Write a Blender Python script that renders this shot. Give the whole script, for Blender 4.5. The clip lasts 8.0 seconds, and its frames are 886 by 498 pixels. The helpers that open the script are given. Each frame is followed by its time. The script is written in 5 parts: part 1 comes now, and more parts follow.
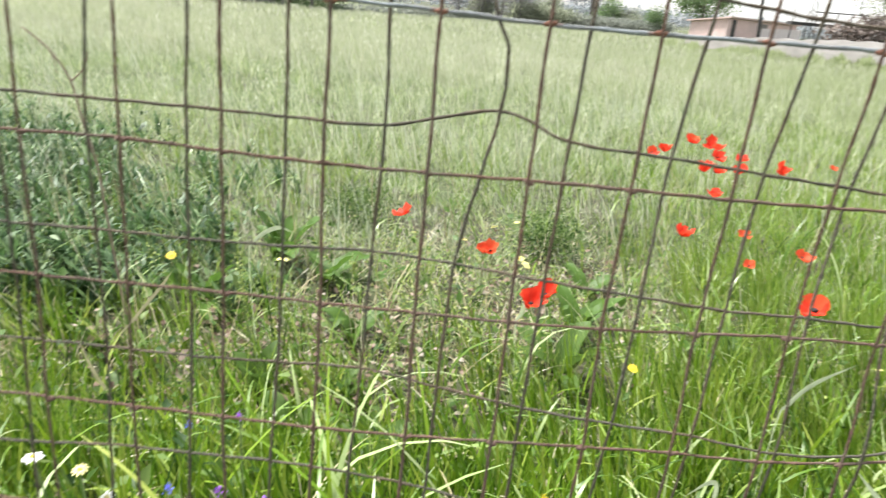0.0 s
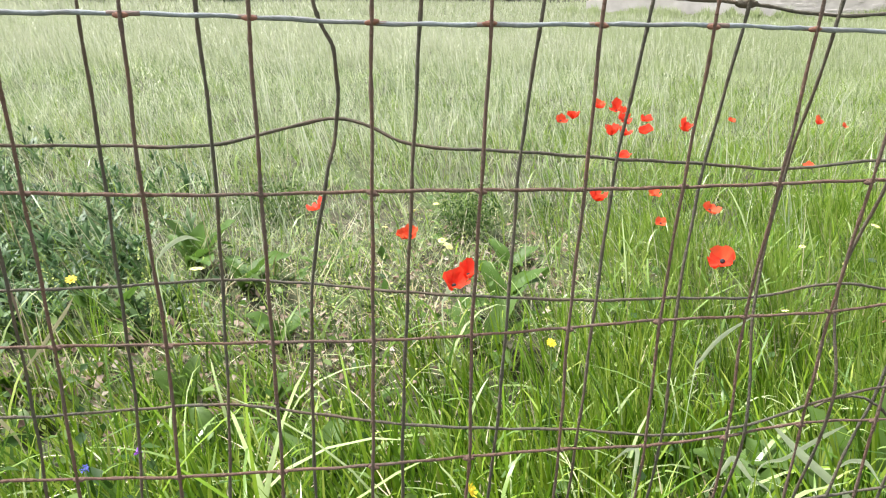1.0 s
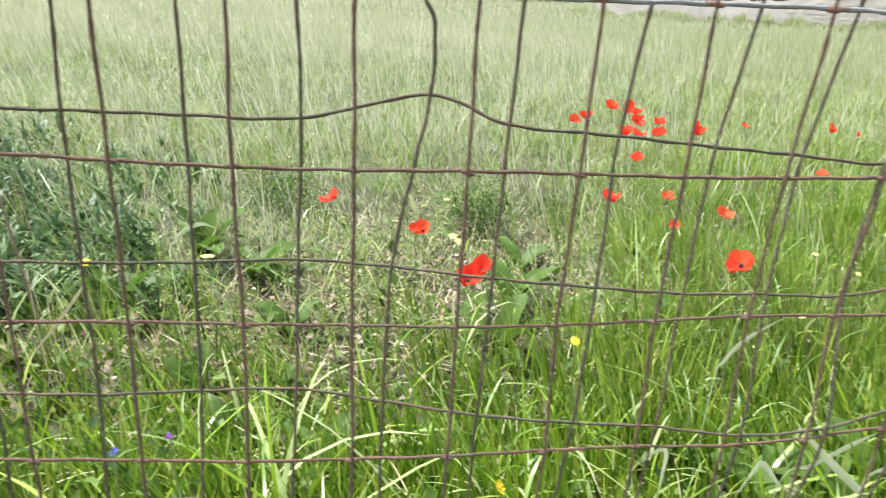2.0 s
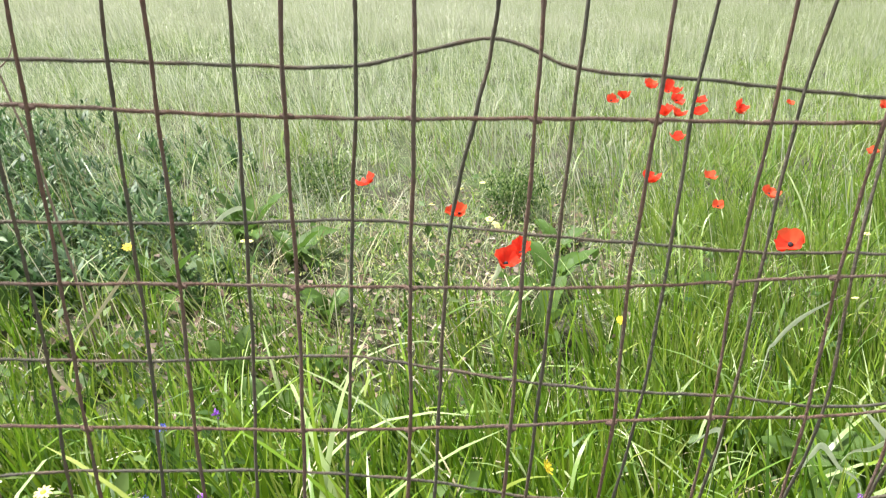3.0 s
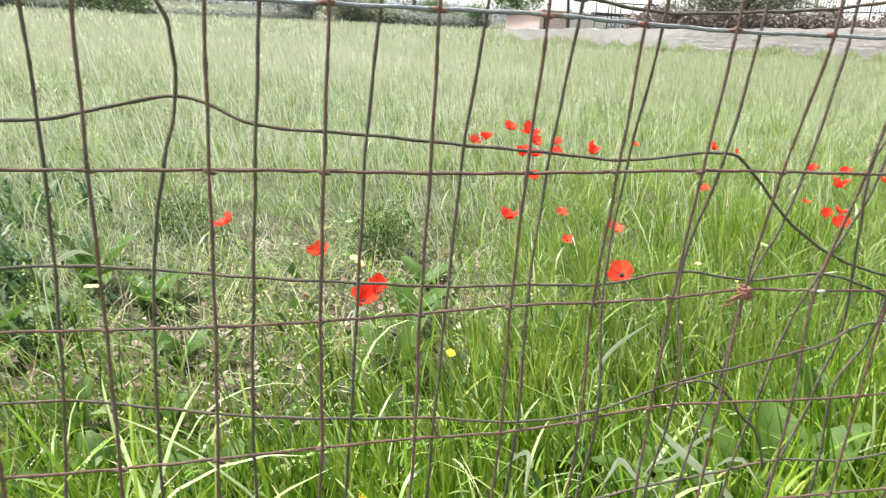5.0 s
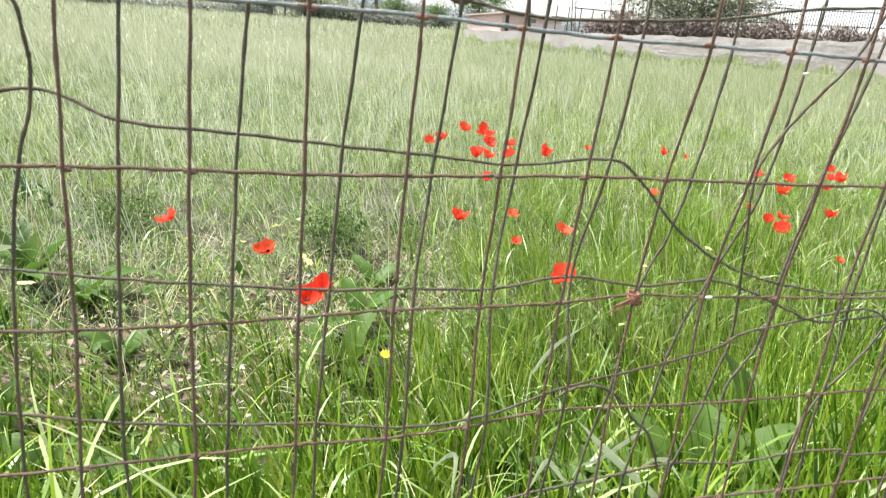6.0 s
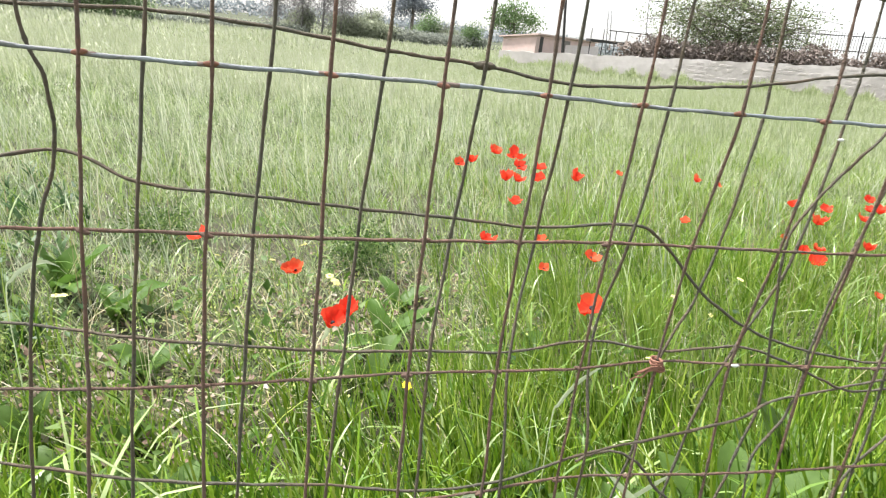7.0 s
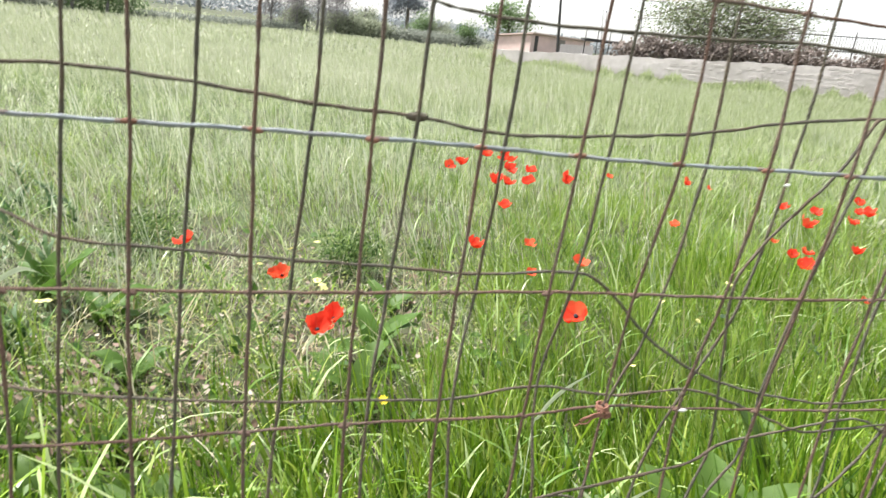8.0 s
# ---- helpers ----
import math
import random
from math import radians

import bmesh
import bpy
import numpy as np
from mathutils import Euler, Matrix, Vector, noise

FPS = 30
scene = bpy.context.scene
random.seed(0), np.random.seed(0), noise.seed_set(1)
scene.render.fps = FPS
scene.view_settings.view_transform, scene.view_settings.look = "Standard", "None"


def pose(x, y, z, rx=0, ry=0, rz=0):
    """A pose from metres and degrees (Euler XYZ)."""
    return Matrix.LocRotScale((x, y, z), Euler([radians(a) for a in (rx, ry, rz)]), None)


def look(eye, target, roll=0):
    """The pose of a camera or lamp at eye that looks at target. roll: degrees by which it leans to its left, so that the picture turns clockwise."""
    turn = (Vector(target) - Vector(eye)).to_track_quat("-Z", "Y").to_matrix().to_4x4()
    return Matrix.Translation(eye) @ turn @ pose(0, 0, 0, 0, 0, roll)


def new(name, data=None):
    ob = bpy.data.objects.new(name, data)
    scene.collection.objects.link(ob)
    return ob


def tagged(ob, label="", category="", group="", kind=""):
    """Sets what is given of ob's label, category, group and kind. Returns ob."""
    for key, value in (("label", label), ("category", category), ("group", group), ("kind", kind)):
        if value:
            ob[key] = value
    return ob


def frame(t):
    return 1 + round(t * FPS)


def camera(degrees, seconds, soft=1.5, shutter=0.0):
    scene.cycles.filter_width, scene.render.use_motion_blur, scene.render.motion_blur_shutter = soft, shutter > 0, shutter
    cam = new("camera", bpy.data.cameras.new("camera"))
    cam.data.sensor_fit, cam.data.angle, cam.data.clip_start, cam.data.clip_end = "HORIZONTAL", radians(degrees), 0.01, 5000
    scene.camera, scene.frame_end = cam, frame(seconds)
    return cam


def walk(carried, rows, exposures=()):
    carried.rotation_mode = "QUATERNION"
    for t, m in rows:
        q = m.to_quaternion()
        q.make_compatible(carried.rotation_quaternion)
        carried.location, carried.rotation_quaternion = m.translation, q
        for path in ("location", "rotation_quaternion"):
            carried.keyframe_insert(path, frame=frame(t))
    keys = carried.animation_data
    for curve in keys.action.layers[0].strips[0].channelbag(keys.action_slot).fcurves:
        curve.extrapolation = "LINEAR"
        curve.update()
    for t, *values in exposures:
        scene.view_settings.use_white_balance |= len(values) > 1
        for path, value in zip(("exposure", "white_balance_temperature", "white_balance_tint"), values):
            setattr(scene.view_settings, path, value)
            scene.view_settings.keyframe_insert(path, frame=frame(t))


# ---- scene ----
cam = camera(66.5, 8.0, soft=1.15, shutter=0.4)
PATH = [
    (0, (-0.033, -0.3224, 1.2037), (-0.0477, 1.5578, 0.522), 5.39),
    (0.5, (-0.0111, -0.3076, 1.2232), (0.1549, 1.5772, 0.575), 3.92),
    (1, (0.0046, -0.2977, 1.2132), (0.1975, 1.5581, 0.493), 1.30),
    (1.5, (-0.0045, -0.2929, 1.2184), (0.2641, 1.5622, 0.5209), 2.83),
    (2, (-0.0354, -0.2853, 1.2017), (0.1544, 1.5676, 0.4732), 3.16),
    (2.2, (-0.0439, -0.2791, 1.2062), (0.0853, 1.591, 0.5092), 1.81),
    (3.3, (-0.0488, -0.269, 1.1689), (0.0037, 1.5658, 0.3747), 1.43),
    (3.5, (-0.0558, -0.2661, 1.1638), (-0.0526, 1.5675, 0.3651), 1.60),
    (4, (-0.0564, -0.2811, 1.1679), (-0.0782, 1.5705, 0.4123), 2.84),
    (4.5, (0.0004, -0.3063, 1.193), (0.301, 1.5533, 0.5209), 4.13),
    (4.7, (0.0229, -0.3082, 1.1975), (0.3928, 1.5485, 0.5527), 4.01),
    (5.8, (0.0632, -0.3078, 1.1956), (0.5898, 1.4986, 0.5179), 4.97),
    (6, (0.0794, -0.3118, 1.2004), (0.6207, 1.5029, 0.5572), 5.67),
    (6.5, (0.0903, -0.306, 1.2143), (0.5904, 1.5301, 0.5989), 6.78),
    (7, (0.0856, -0.3003, 1.2212), (0.5447, 1.5512, 0.6204), 6.48),
    (7.5, (0.0956, -0.2877, 1.2264), (0.4974, 1.5553, 0.5618), 6.95),
    (8, (0.114, -0.2931, 1.247), (0.5882, 1.5538, 0.6433), 6.75),
]
walk(cam, [(t, look(e, g, r)) for t, e, g, r in PATH])
scene.view_settings.exposure = 1.74

# ---- world and sun: bright, thinly overcast spring day ----
world = bpy.data.worlds.new("overcast_sky")
scene.world = world
world.use_nodes = True
wn, wl = world.node_tree.nodes, world.node_tree.links
wn.clear()
sky = wn.new("ShaderNodeTexSky")
sky.sky_type, sky.sun_disc = "NISHITA", False
sky.sun_elevation, sky.sun_rotation = radians(58), radians(-60)
sky.air_density, sky.dust_density, sky.ozone_density = 1.0, 1.6, 1.0
pale = wn.new("ShaderNodeHueSaturation")
pale.inputs["Saturation"].default_value = 0.22
cloud_noise = wn.new("ShaderNodeTexNoise")
cloud_noise.inputs["Scale"].default_value = 2.2
cloud_noise.inputs["Detail"].default_value = 5
cloud_ramp = wn.new("ShaderNodeMapRange")
cloud_ramp.inputs["To Min"].default_value = 0.9
cloud_ramp.inputs["To Max"].default_value = 1.15
cloud_mul = wn.new("ShaderNodeMixRGB")
cloud_mul.blend_type = "MULTIPLY"
cloud_mul.inputs[0].default_value = 1.0
wbg = wn.new("ShaderNodeBackground")
wbg.inputs["Strength"].default_value = 0.11
wout = wn.new("ShaderNodeOutputWorld")
wl.new(sky.outputs[0], pale.inputs["Color"])
wl.new(cloud_noise.outputs[0], cloud_ramp.inputs[0])
wl.new(pale.outputs[0], cloud_mul.inputs[1])
wl.new(cloud_ramp.outputs[0], cloud_mul.inputs[2])
wl.new(cloud_mul.outputs[0], wbg.inputs[0])
wl.new(wbg.outputs[0], wout.inputs[0])

sun_data = bpy.data.lights.new("sun", "SUN")
sun_data.energy, sun_data.angle, sun_data.color = 3.4, radians(10), (1.0, 0.98, 0.95)
sun = new("sun", sun_data)
sun.matrix_world = look((-6, 4, 12), (0, 1.0, 0))


# ---- materials ----
def material(name):
    m = bpy.data.materials.new(name)
    m.use_nodes = True
    nt = m.node_tree
    return m, nt, nt.nodes["Principled BSDF"], nt.nodes["Material Output"]


def ramp_node(nt, source, colours):
    r = nt.nodes.new("ShaderNodeValToRGB")
    els = r.color_ramp.elements
    els[0].position, els[0].color = 0.0, (*colours[0], 1)
    els[1].position, els[1].color = 1.0, (*colours[-1], 1)
    for k, c in enumerate(colours[1:-1]):
        e = els.new((k + 1) / (len(colours) - 1))
        e.color = (*c, 1)
    nt.links.new(source, r.inputs[0])
    return r.outputs[0]


def noise_node(nt, scale, detail=4, rough=0.6, coord="Object"):
    tc = nt.nodes.new("ShaderNodeTexCoord")
    n = nt.nodes.new("ShaderNodeTexNoise")
    n.inputs["Scale"].default_value, n.inputs["Detail"].default_value = scale, detail
    n.inputs["Roughness"].default_value = rough
    nt.links.new(tc.outputs[coord], n.inputs["Vector"])
    return n


def mix_node(nt, kind, fac, a, b):
    m = nt.nodes.new("ShaderNodeMixRGB")
    m.blend_type = kind
    for slot, v in ((0, fac), (1, a), (2, b)):
        if isinstance(v, (int, float)):
            m.inputs[slot].default_value = v
        elif isinstance(v, tuple):
            m.inputs[slot].default_value = (*v, 1)
        else:
            nt.links.new(v, m.inputs[slot])
    return m.outputs[0]


def bump_node(nt, bsdf, height, strength, distance):
    b = nt.nodes.new("ShaderNodeBump")
    b.inputs["Strength"].default_value, b.inputs["Distance"].default_value = strength, distance
    nt.links.new(height, b.inputs["Height"])
    nt.links.new(b.outputs[0], bsdf.inputs["Normal"])


def leafy(name, colours, rough=0.5, thin=0.35, patch=0.0, patch_colour=(0.2, 0.2, 0.08), patch_scale=0.5, gloss=0.4, uneven=0.0):
    """Blades and leaves: a hue per blade, patches at field scale, light through the leaf."""
    m, nt, bsdf, out = material(name)
    geo = nt.nodes.new("ShaderNodeNewGeometry")
    col = ramp_node(nt, geo.outputs["Random Per Island"], colours)
    fine = noise_node(nt, 60, 3)
    col = mix_node(nt, "MULTIPLY", 0.35, col, ramp_node(nt, fine.outputs[0], [(0.6, 0.6, 0.6), (1.0, 1.0, 1.0), (1.35, 1.3, 1.2)]))
    if uneven:
        mid = noise_node(nt, 2.3, 3)
        col = mix_node(nt, "MULTIPLY", uneven, col, ramp_node(nt, mid.outputs[0], [(0.3, 0.34, 0.32), (0.75, 0.78, 0.76), (1.2, 1.17, 1.1), (1.6, 1.5, 1.4)]))
    if patch:
        big = noise_node(nt, patch_scale, 3)
        mr = nt.nodes.new("ShaderNodeMapRange")
        mr.inputs["From Min"].default_value, mr.inputs["From Max"].default_value = 0.4, 0.65
        mr.inputs["To Max"].default_value = patch
        nt.links.new(big.outputs[0], mr.inputs[0])
        col = mix_node(nt, "MIX", mr.outputs[0], col, patch_colour)
    nt.links.new(col, bsdf.inputs["Base Color"])
    bsdf.inputs["Roughness"].default_value = rough
    bsdf.inputs["Specular IOR Level"].default_value = gloss
    tr = nt.nodes.new("ShaderNodeBsdfTranslucent")
    nt.links.new(col, tr.inputs[0])
    mx = nt.nodes.new("ShaderNodeMixShader")
    mx.inputs[0].default_value = thin
    nt.links.new(bsdf.outputs[0], mx.inputs[1])
    nt.links.new(tr.outputs[0], mx.inputs[2])
    nt.links.new(mx.outputs[0], out.inputs[0])
    return m


def rough_surface(name, colours, scale, rough=0.85, bump=0.4, dist=0.01, metal=0.0, second=None, second_scale=3.0, second_amount=0.6):
    m, nt, bsdf, out = material(name)
    n = noise_node(nt, scale, 6)
    col = ramp_node(nt, n.outputs[0], colours)
    if second:
        n2 = noise_node(nt, second_scale, 4)
        mr = nt.nodes.new("ShaderNodeMapRange")
        mr.inputs["From Min"].default_value, mr.inputs["From Max"].default_value = 0.45, 0.62
        mr.inputs["To Max"].default_value = second_amount
        nt.links.new(n2.outputs[0], mr.inputs[0])
        col = mix_node(nt, "MIX", mr.outputs[0], col, second)
    nt.links.new(col, bsdf.inputs["Base Color"])
    bsdf.inputs["Roughness"].default_value, bsdf.inputs["Metallic"].default_value = rough, metal
    bump_node(nt, bsdf, n.outputs[0], bump, dist)
    return m


M_soil = rough_surface("soil", [(0.020, 0.018, 0.010), (0.042, 0.040, 0.020), (0.08, 0.075, 0.038)], 9, 0.95, 0.7, 0.03, 0, (0.055, 0.085, 0.022), 1.6, 0.85)
M_rust = rough_surface("rusted_wire", [(0.070, 0.044, 0.033), (0.132, 0.078, 0.056), (0.225, 0.112, 0.074)], 420, 0.92, 1.0, 0.0022, 0.0, (0.110, 0.085, 0.068), 30, 0.7)
M_dark_wire = rough_surface("weathered_wire", [(0.044, 0.042, 0.031), (0.080, 0.073, 0.053), (0.13, 0.104, 0.072)], 400, 0.9, 1.0, 0.002, 0.0, (0.13, 0.080, 0.048), 22, 0.5)
M_zinc = rough_surface("galvanised_wire", [(0.15, 0.17, 0.175), (0.225, 0.25, 0.26), (0.31, 0.33, 0.34)], 300, 0.72, 1.0, 0.0012, 0.2, (0.12, 0.095, 0.08), 26, 0.5)
M_weld = rough_surface("orange_rust", [(0.12, 0.055, 0.038), (0.20, 0.092, 0.060), (0.28, 0.14, 0.095)], 400, 0.9, 0.8, 0.0008)
M_stain = rough_surface("rust_stain", [(0.11, 0.085, 0.075), (0.17, 0.125, 0.105), (0.24, 0.21, 0.20)], 260, 0.85, 0.6, 0.0008)
M_lichen = rough_surface("white_crust", [(0.45, 0.46, 0.44), (0.7, 0.7, 0.68)], 400, 0.9, 0.5, 0.0006)

M_lush = leafy("lush_blade", [(0.024, 0.064, 0.005), (0.064, 0.140, 0.008), (0.120, 0.222, 0.012), (0.185, 0.285, 0.019), (0.29, 0.345, 0.07)], 0.45, 0.34, gloss=0.3, uneven=0.45)
M_fresh = leafy("fresh_blade", [(0.062, 0.138, 0.009), (0.110, 0.212, 0.016), (0.175, 0.285, 0.028), (0.24, 0.34, 0.052), (0.33, 0.40, 0.12)], 0.48, 0.36, 0.4, (0.24, 0.32, 0.075), 0.5, gloss=0.3, uneven=0.45)
M_meadow = leafy("meadow_blade", [(0.070, 0.122, 0.042), (0.160, 0.232, 0.085), (0.275, 0.343, 0.150), (0.395, 0.44, 0.26), (0.59, 0.59, 0.49)], 0.5, 0.42, 0.45, (0.39, 0.43, 0.27), 0.6, uneven=0.55)
# Both far blade colours are pale hay with distance haze mixed in.
M_far = leafy("hazed_meadow_blade", [(0.285, 0.335, 0.18), (0.38, 0.42, 0.255), (0.465, 0.49, 0.335), (0.57, 0.575, 0.445)], 0.6, 0.42, 0.6, (0.49, 0.505, 0.37), 0.09, uneven=0.4)
M_far_green = leafy("hazed_green_blade", [(0.215, 0.275, 0.115), (0.29, 0.35, 0.16), (0.365, 0.42, 0.22), (0.45, 0.49, 0.30)], 0.6, 0.42, 0.45, (0.40, 0.44, 0.27), 0.12, uneven=0.25)
M_stalk = leafy("bleached_stalk", [(0.30, 0.36, 0.24), (0.42, 0.47, 0.33), (0.54, 0.56, 0.43), (0.62, 0.60, 0.47)], 0.5, 0.3, gloss=0.35)
M_thistle = leafy("thistle_leaf", [(0.022, 0.055, 0.018), (0.040, 0.090, 0.028), (0.068, 0.132, 0.044), (0.105, 0.178, 0.066), (0.18, 0.26, 0.12)], 0.5, 0.36, gloss=0.35, uneven=0.5)
# Grey-green blades; the pale end of their colours stands for the sky's sheen.
M_sheen_blade = leafy("sheened_blade", [(0.070, 0.148, 0.018), (0.135, 0.235, 0.040), (0.25, 0.355, 0.105), (0.42, 0.49, 0.25)], 0.36, 0.38, gloss=0.45, uneven=0.35)
M_limp = leafy("limp_blade", [(0.36, 0.44, 0.25), (0.46, 0.52, 0.33), (0.56, 0.60, 0.44)], 0.4, 0.4, gloss=0.5)
M_straw = leafy("straw", [(0.27, 0.22, 0.115), (0.42, 0.36, 0.21), (0.53, 0.48, 0.31), (0.65, 0.61, 0.46)], 0.6, 0.25)
M_litter = leafy("dead_leaf", [(0.10, 0.065, 0.042), (0.18, 0.12, 0.085), (0.28, 0.21, 0.165), (0.38, 0.33, 0.28)], 0.8, 0.15)
M_oat = leafy("wild_oat_head", [(0.40, 0.45, 0.26), (0.56, 0.59, 0.40), (0.72, 0.73, 0.58)], 0.55, 0.35)
M_weed = leafy("dark_weed_leaf", [(0.018, 0.048, 0.008), (0.036, 0.084, 0.014), (0.064, 0.122, 0.022), (0.105, 0.17, 0.038), (0.17, 0.23, 0.08)], 0.55, 0.35, gloss=0.25, uneven=0.4)
M_dock = leafy("dock_leaf", [(0.040, 0.090, 0.012), (0.070, 0.140, 0.022), (0.11, 0.19, 0.036)], 0.5, 0.4, gloss=0.3, uneven=0.4)
M_herb = leafy("creeping_herb", [(0.12, 0.20, 0.035), (0.21, 0.30, 0.06), (0.32, 0.39, 0.10), (0.43, 0.45, 0.16)], 0.55, 0.35)
M_petal = leafy("poppy_petal", [(0.58, 0.034, 0.017), (0.72, 0.054, 0.026), (0.82, 0.088, 0.042)], 0.6, 0.44, gloss=0.2, uneven=0.25)
M_petal_pale = leafy("faded_poppy_petal", [(0.68, 0.09, 0.035), (0.76, 0.13, 0.055)], 0.6, 0.45, gloss=0.15)
M_stamen = rough_surface("poppy_centre", [(0.01, 0.01, 0.012), (0.03, 0.025, 0.03)], 300, 0.8, 0.6, 0.001)
M_stem = leafy("flower_stem", [(0.10, 0.17, 0.04), (0.16, 0.22, 0.08)], 0.6, 0.1)
M_yellow = leafy("yellow_floret", [(0.78, 0.58, 0.02), (0.82, 0.66, 0.05)], 0.6, 0.3)
M_cream = leafy("cream_floret", [(0.74, 0.66, 0.20), (0.80, 0.75, 0.36)], 0.6, 0.3)
M_white = leafy("white_floret", [(0.78, 0.78, 0.74), (0.82, 0.82, 0.80)], 0.6, 0.3)
M_violet = leafy("violet_floret", [(0.22, 0.07, 0.45), (0.34, 0.10, 0.55)], 0.6, 0.3)
M_blue = leafy("blue_floret", [(0.10, 0.12, 0.55), (0.16, 0.18, 0.6)], 0.6, 0.3)
M_bark = rough_surface("bark", [(0.06, 0.05, 0.04), (0.14, 0.12, 0.10), (0.2, 0.18, 0.15)], 12, 0.9, 0.8, 0.03)
M_tree = leafy("tree_leaf", [(0.10, 0.16, 0.07), (0.15, 0.22, 0.10), (0.21, 0.28, 0.14)], 0.8, 0.55, gloss=0.15, uneven=0.3)
# The next four leaf colours are greyed and paled to put in distance haze.
M_grey_hazed = leafy("hazed_grey_leaf", [(0.18, 0.20, 0.17), (0.25, 0.27, 0.23), (0.33, 0.345, 0.30)], 0.85, 0.5, gloss=0.1, uneven=0.3)
M_olive_hazed = leafy("hazed_olive_leaf", [(0.19, 0.215, 0.15), (0.26, 0.285, 0.20), (0.33, 0.355, 0.265)], 0.85, 0.5, gloss=0.1, uneven=0.3)
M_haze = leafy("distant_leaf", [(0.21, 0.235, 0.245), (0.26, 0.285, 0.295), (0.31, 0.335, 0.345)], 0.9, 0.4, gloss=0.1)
M_pine_hazed = leafy("hazed_pine_needle", [(0.17, 0.19, 0.215), (0.21, 0.23, 0.255), (0.26, 0.28, 0.30)], 0.8, 0.6, gloss=0.1)
M_bush = leafy("bush_leaf", [(0.085, 0.105, 0.055), (0.14, 0.17, 0.085), (0.20, 0.245, 0.125), (0.27, 0.31, 0.18), (0.46, 0.44, 0.40)], 0.7, 0.5, gloss=0.2, uneven=0.4)
M_twig = leafy("dry_twig", [(0.13, 0.105, 0.092), (0.19, 0.155, 0.138), (0.27, 0.225, 0.20)], 0.85, 0.15, uneven=0.35)
# Bare-twig grey with distance haze mixed into the colour.
M_twig_hazed = leafy("hazed_bare_twig", [(0.17, 0.16, 0.16), (0.23, 0.22, 0.215), (0.30, 0.29, 0.285)], 0.85, 0.45, gloss=0.1)
M_stone = rough_surface("rubble_stone", [(0.33, 0.295, 0.28), (0.48, 0.44, 0.42), (0.62, 0.58, 0.56)], 5, 0.9, 0.6, 0.03, 0, (0.30, 0.27, 0.245), 0.8, 0.5)
M_mortar = rough_surface("old_mortar", [(0.27, 0.24, 0.225), (0.48, 0.44, 0.42), (0.55, 0.51, 0.49), (0.74, 0.70, 0.68)], 2.6, 0.95, 0.8, 0.04, 0, (0.30, 0.275, 0.25), 0.45, 0.6)
M_plaster = rough_surface("pink_plaster", [(0.52, 0.37, 0.33), (0.60, 0.45, 0.41), (0.67, 0.53, 0.49)], 2, 0.9, 0.3, 0.01, 0, (0.45, 0.36, 0.33), 0.7, 0.5)
M_limewash = rough_surface("limewash", [(0.50, 0.44, 0.42), (0.62, 0.56, 0.54), (0.70, 0.65, 0.63)], 3, 0.9, 0.3, 0.01)
M_tile = rough_surface("clay_roof", [(0.36, 0.26, 0.22), (0.46, 0.35, 0.31), (0.54, 0.43, 0.39)], 6, 0.9, 0.5, 0.02)
M_iron = rough_surface("dark_iron", [(0.03, 0.03, 0.032), (0.055, 0.052, 0.05), (0.08, 0.07, 0.065)], 20, 0.7, 0.3, 0.002, 0.4)
M_board = rough_surface("weathered_board", [(0.16, 0.14, 0.125), (0.24, 0.22, 0.2)], 8, 0.9, 0.4, 0.01)


# ---- building helpers ----
def mesh_from(name, verts, faces, mats, smooth=True, index=None):
    me = bpy.data.meshes.new(name)
    me.from_pydata(verts, [], faces)
    for m in mats if isinstance(mats, (list, tuple)) else [mats]:
        me.materials.append(m)
    if smooth:
        me.polygons.foreach_set("use_smooth", [True] * len(me.polygons))
    if index is not None:
        me.polygons.foreach_set("material_index", index)
    me.update()
    return me


def mesh_np(name, verts, tris, mat, smooth=True):
    """A mesh from numpy arrays of corners and triangles."""
    me = bpy.data.meshes.new(name)
    me.vertices.add(len(verts))
    me.vertices.foreach_set("co", verts.astype(np.float32).ravel())
    me.loops.add(len(tris) * 3)
    me.loops.foreach_set("vertex_index", tris.astype(np.int32).ravel())
    me.polygons.add(len(tris))
    me.polygons.foreach_set("loop_start", np.arange(0, len(tris) * 3, 3, dtype=np.int32))
    me.polygons.foreach_set("use_smooth", np.full(len(tris), smooth))
    me.materials.append(mat)
    me.update(calc_edges=True)
    return me


def child(name, me, parent, label=""):
    ob = new(name, me)
    ob.parent = parent
    if label:
        ob["label"] = label
    return ob


def part(name, bm, mat, parent, label=""):
    me = bpy.data.meshes.new(name)
    bm.to_mesh(me)
    bm.free()
    me.materials.append(mat)
    return child(name, me, parent, label)


def thing(name, at, label, category, group="", kind=""):
    ob = new(name)
    ob.empty_display_size = 0.05
    ob.location = at
    return tagged(ob, label, category, group, kind)


def spline(points, n=6):
    """A smooth line through points (Catmull-Rom)."""
    p = [np.array(q, float) for q in points]
    p = [2 * p[0] - p[1]] + p + [2 * p[-1] - p[-2]]
    out = []
    for k in range(1, len(p) - 2):
        a, b, c, d = p[k - 1:k + 3]
        for s in range(n):
            t = s / n
            out.append(0.5 * (2 * b + (c - a) * t + (2 * a - 5 * b + 4 * c - d) * t * t + (3 * b - a - 3 * c + d) * t ** 3))
    out.append(p[-2])
    return np.array(out)


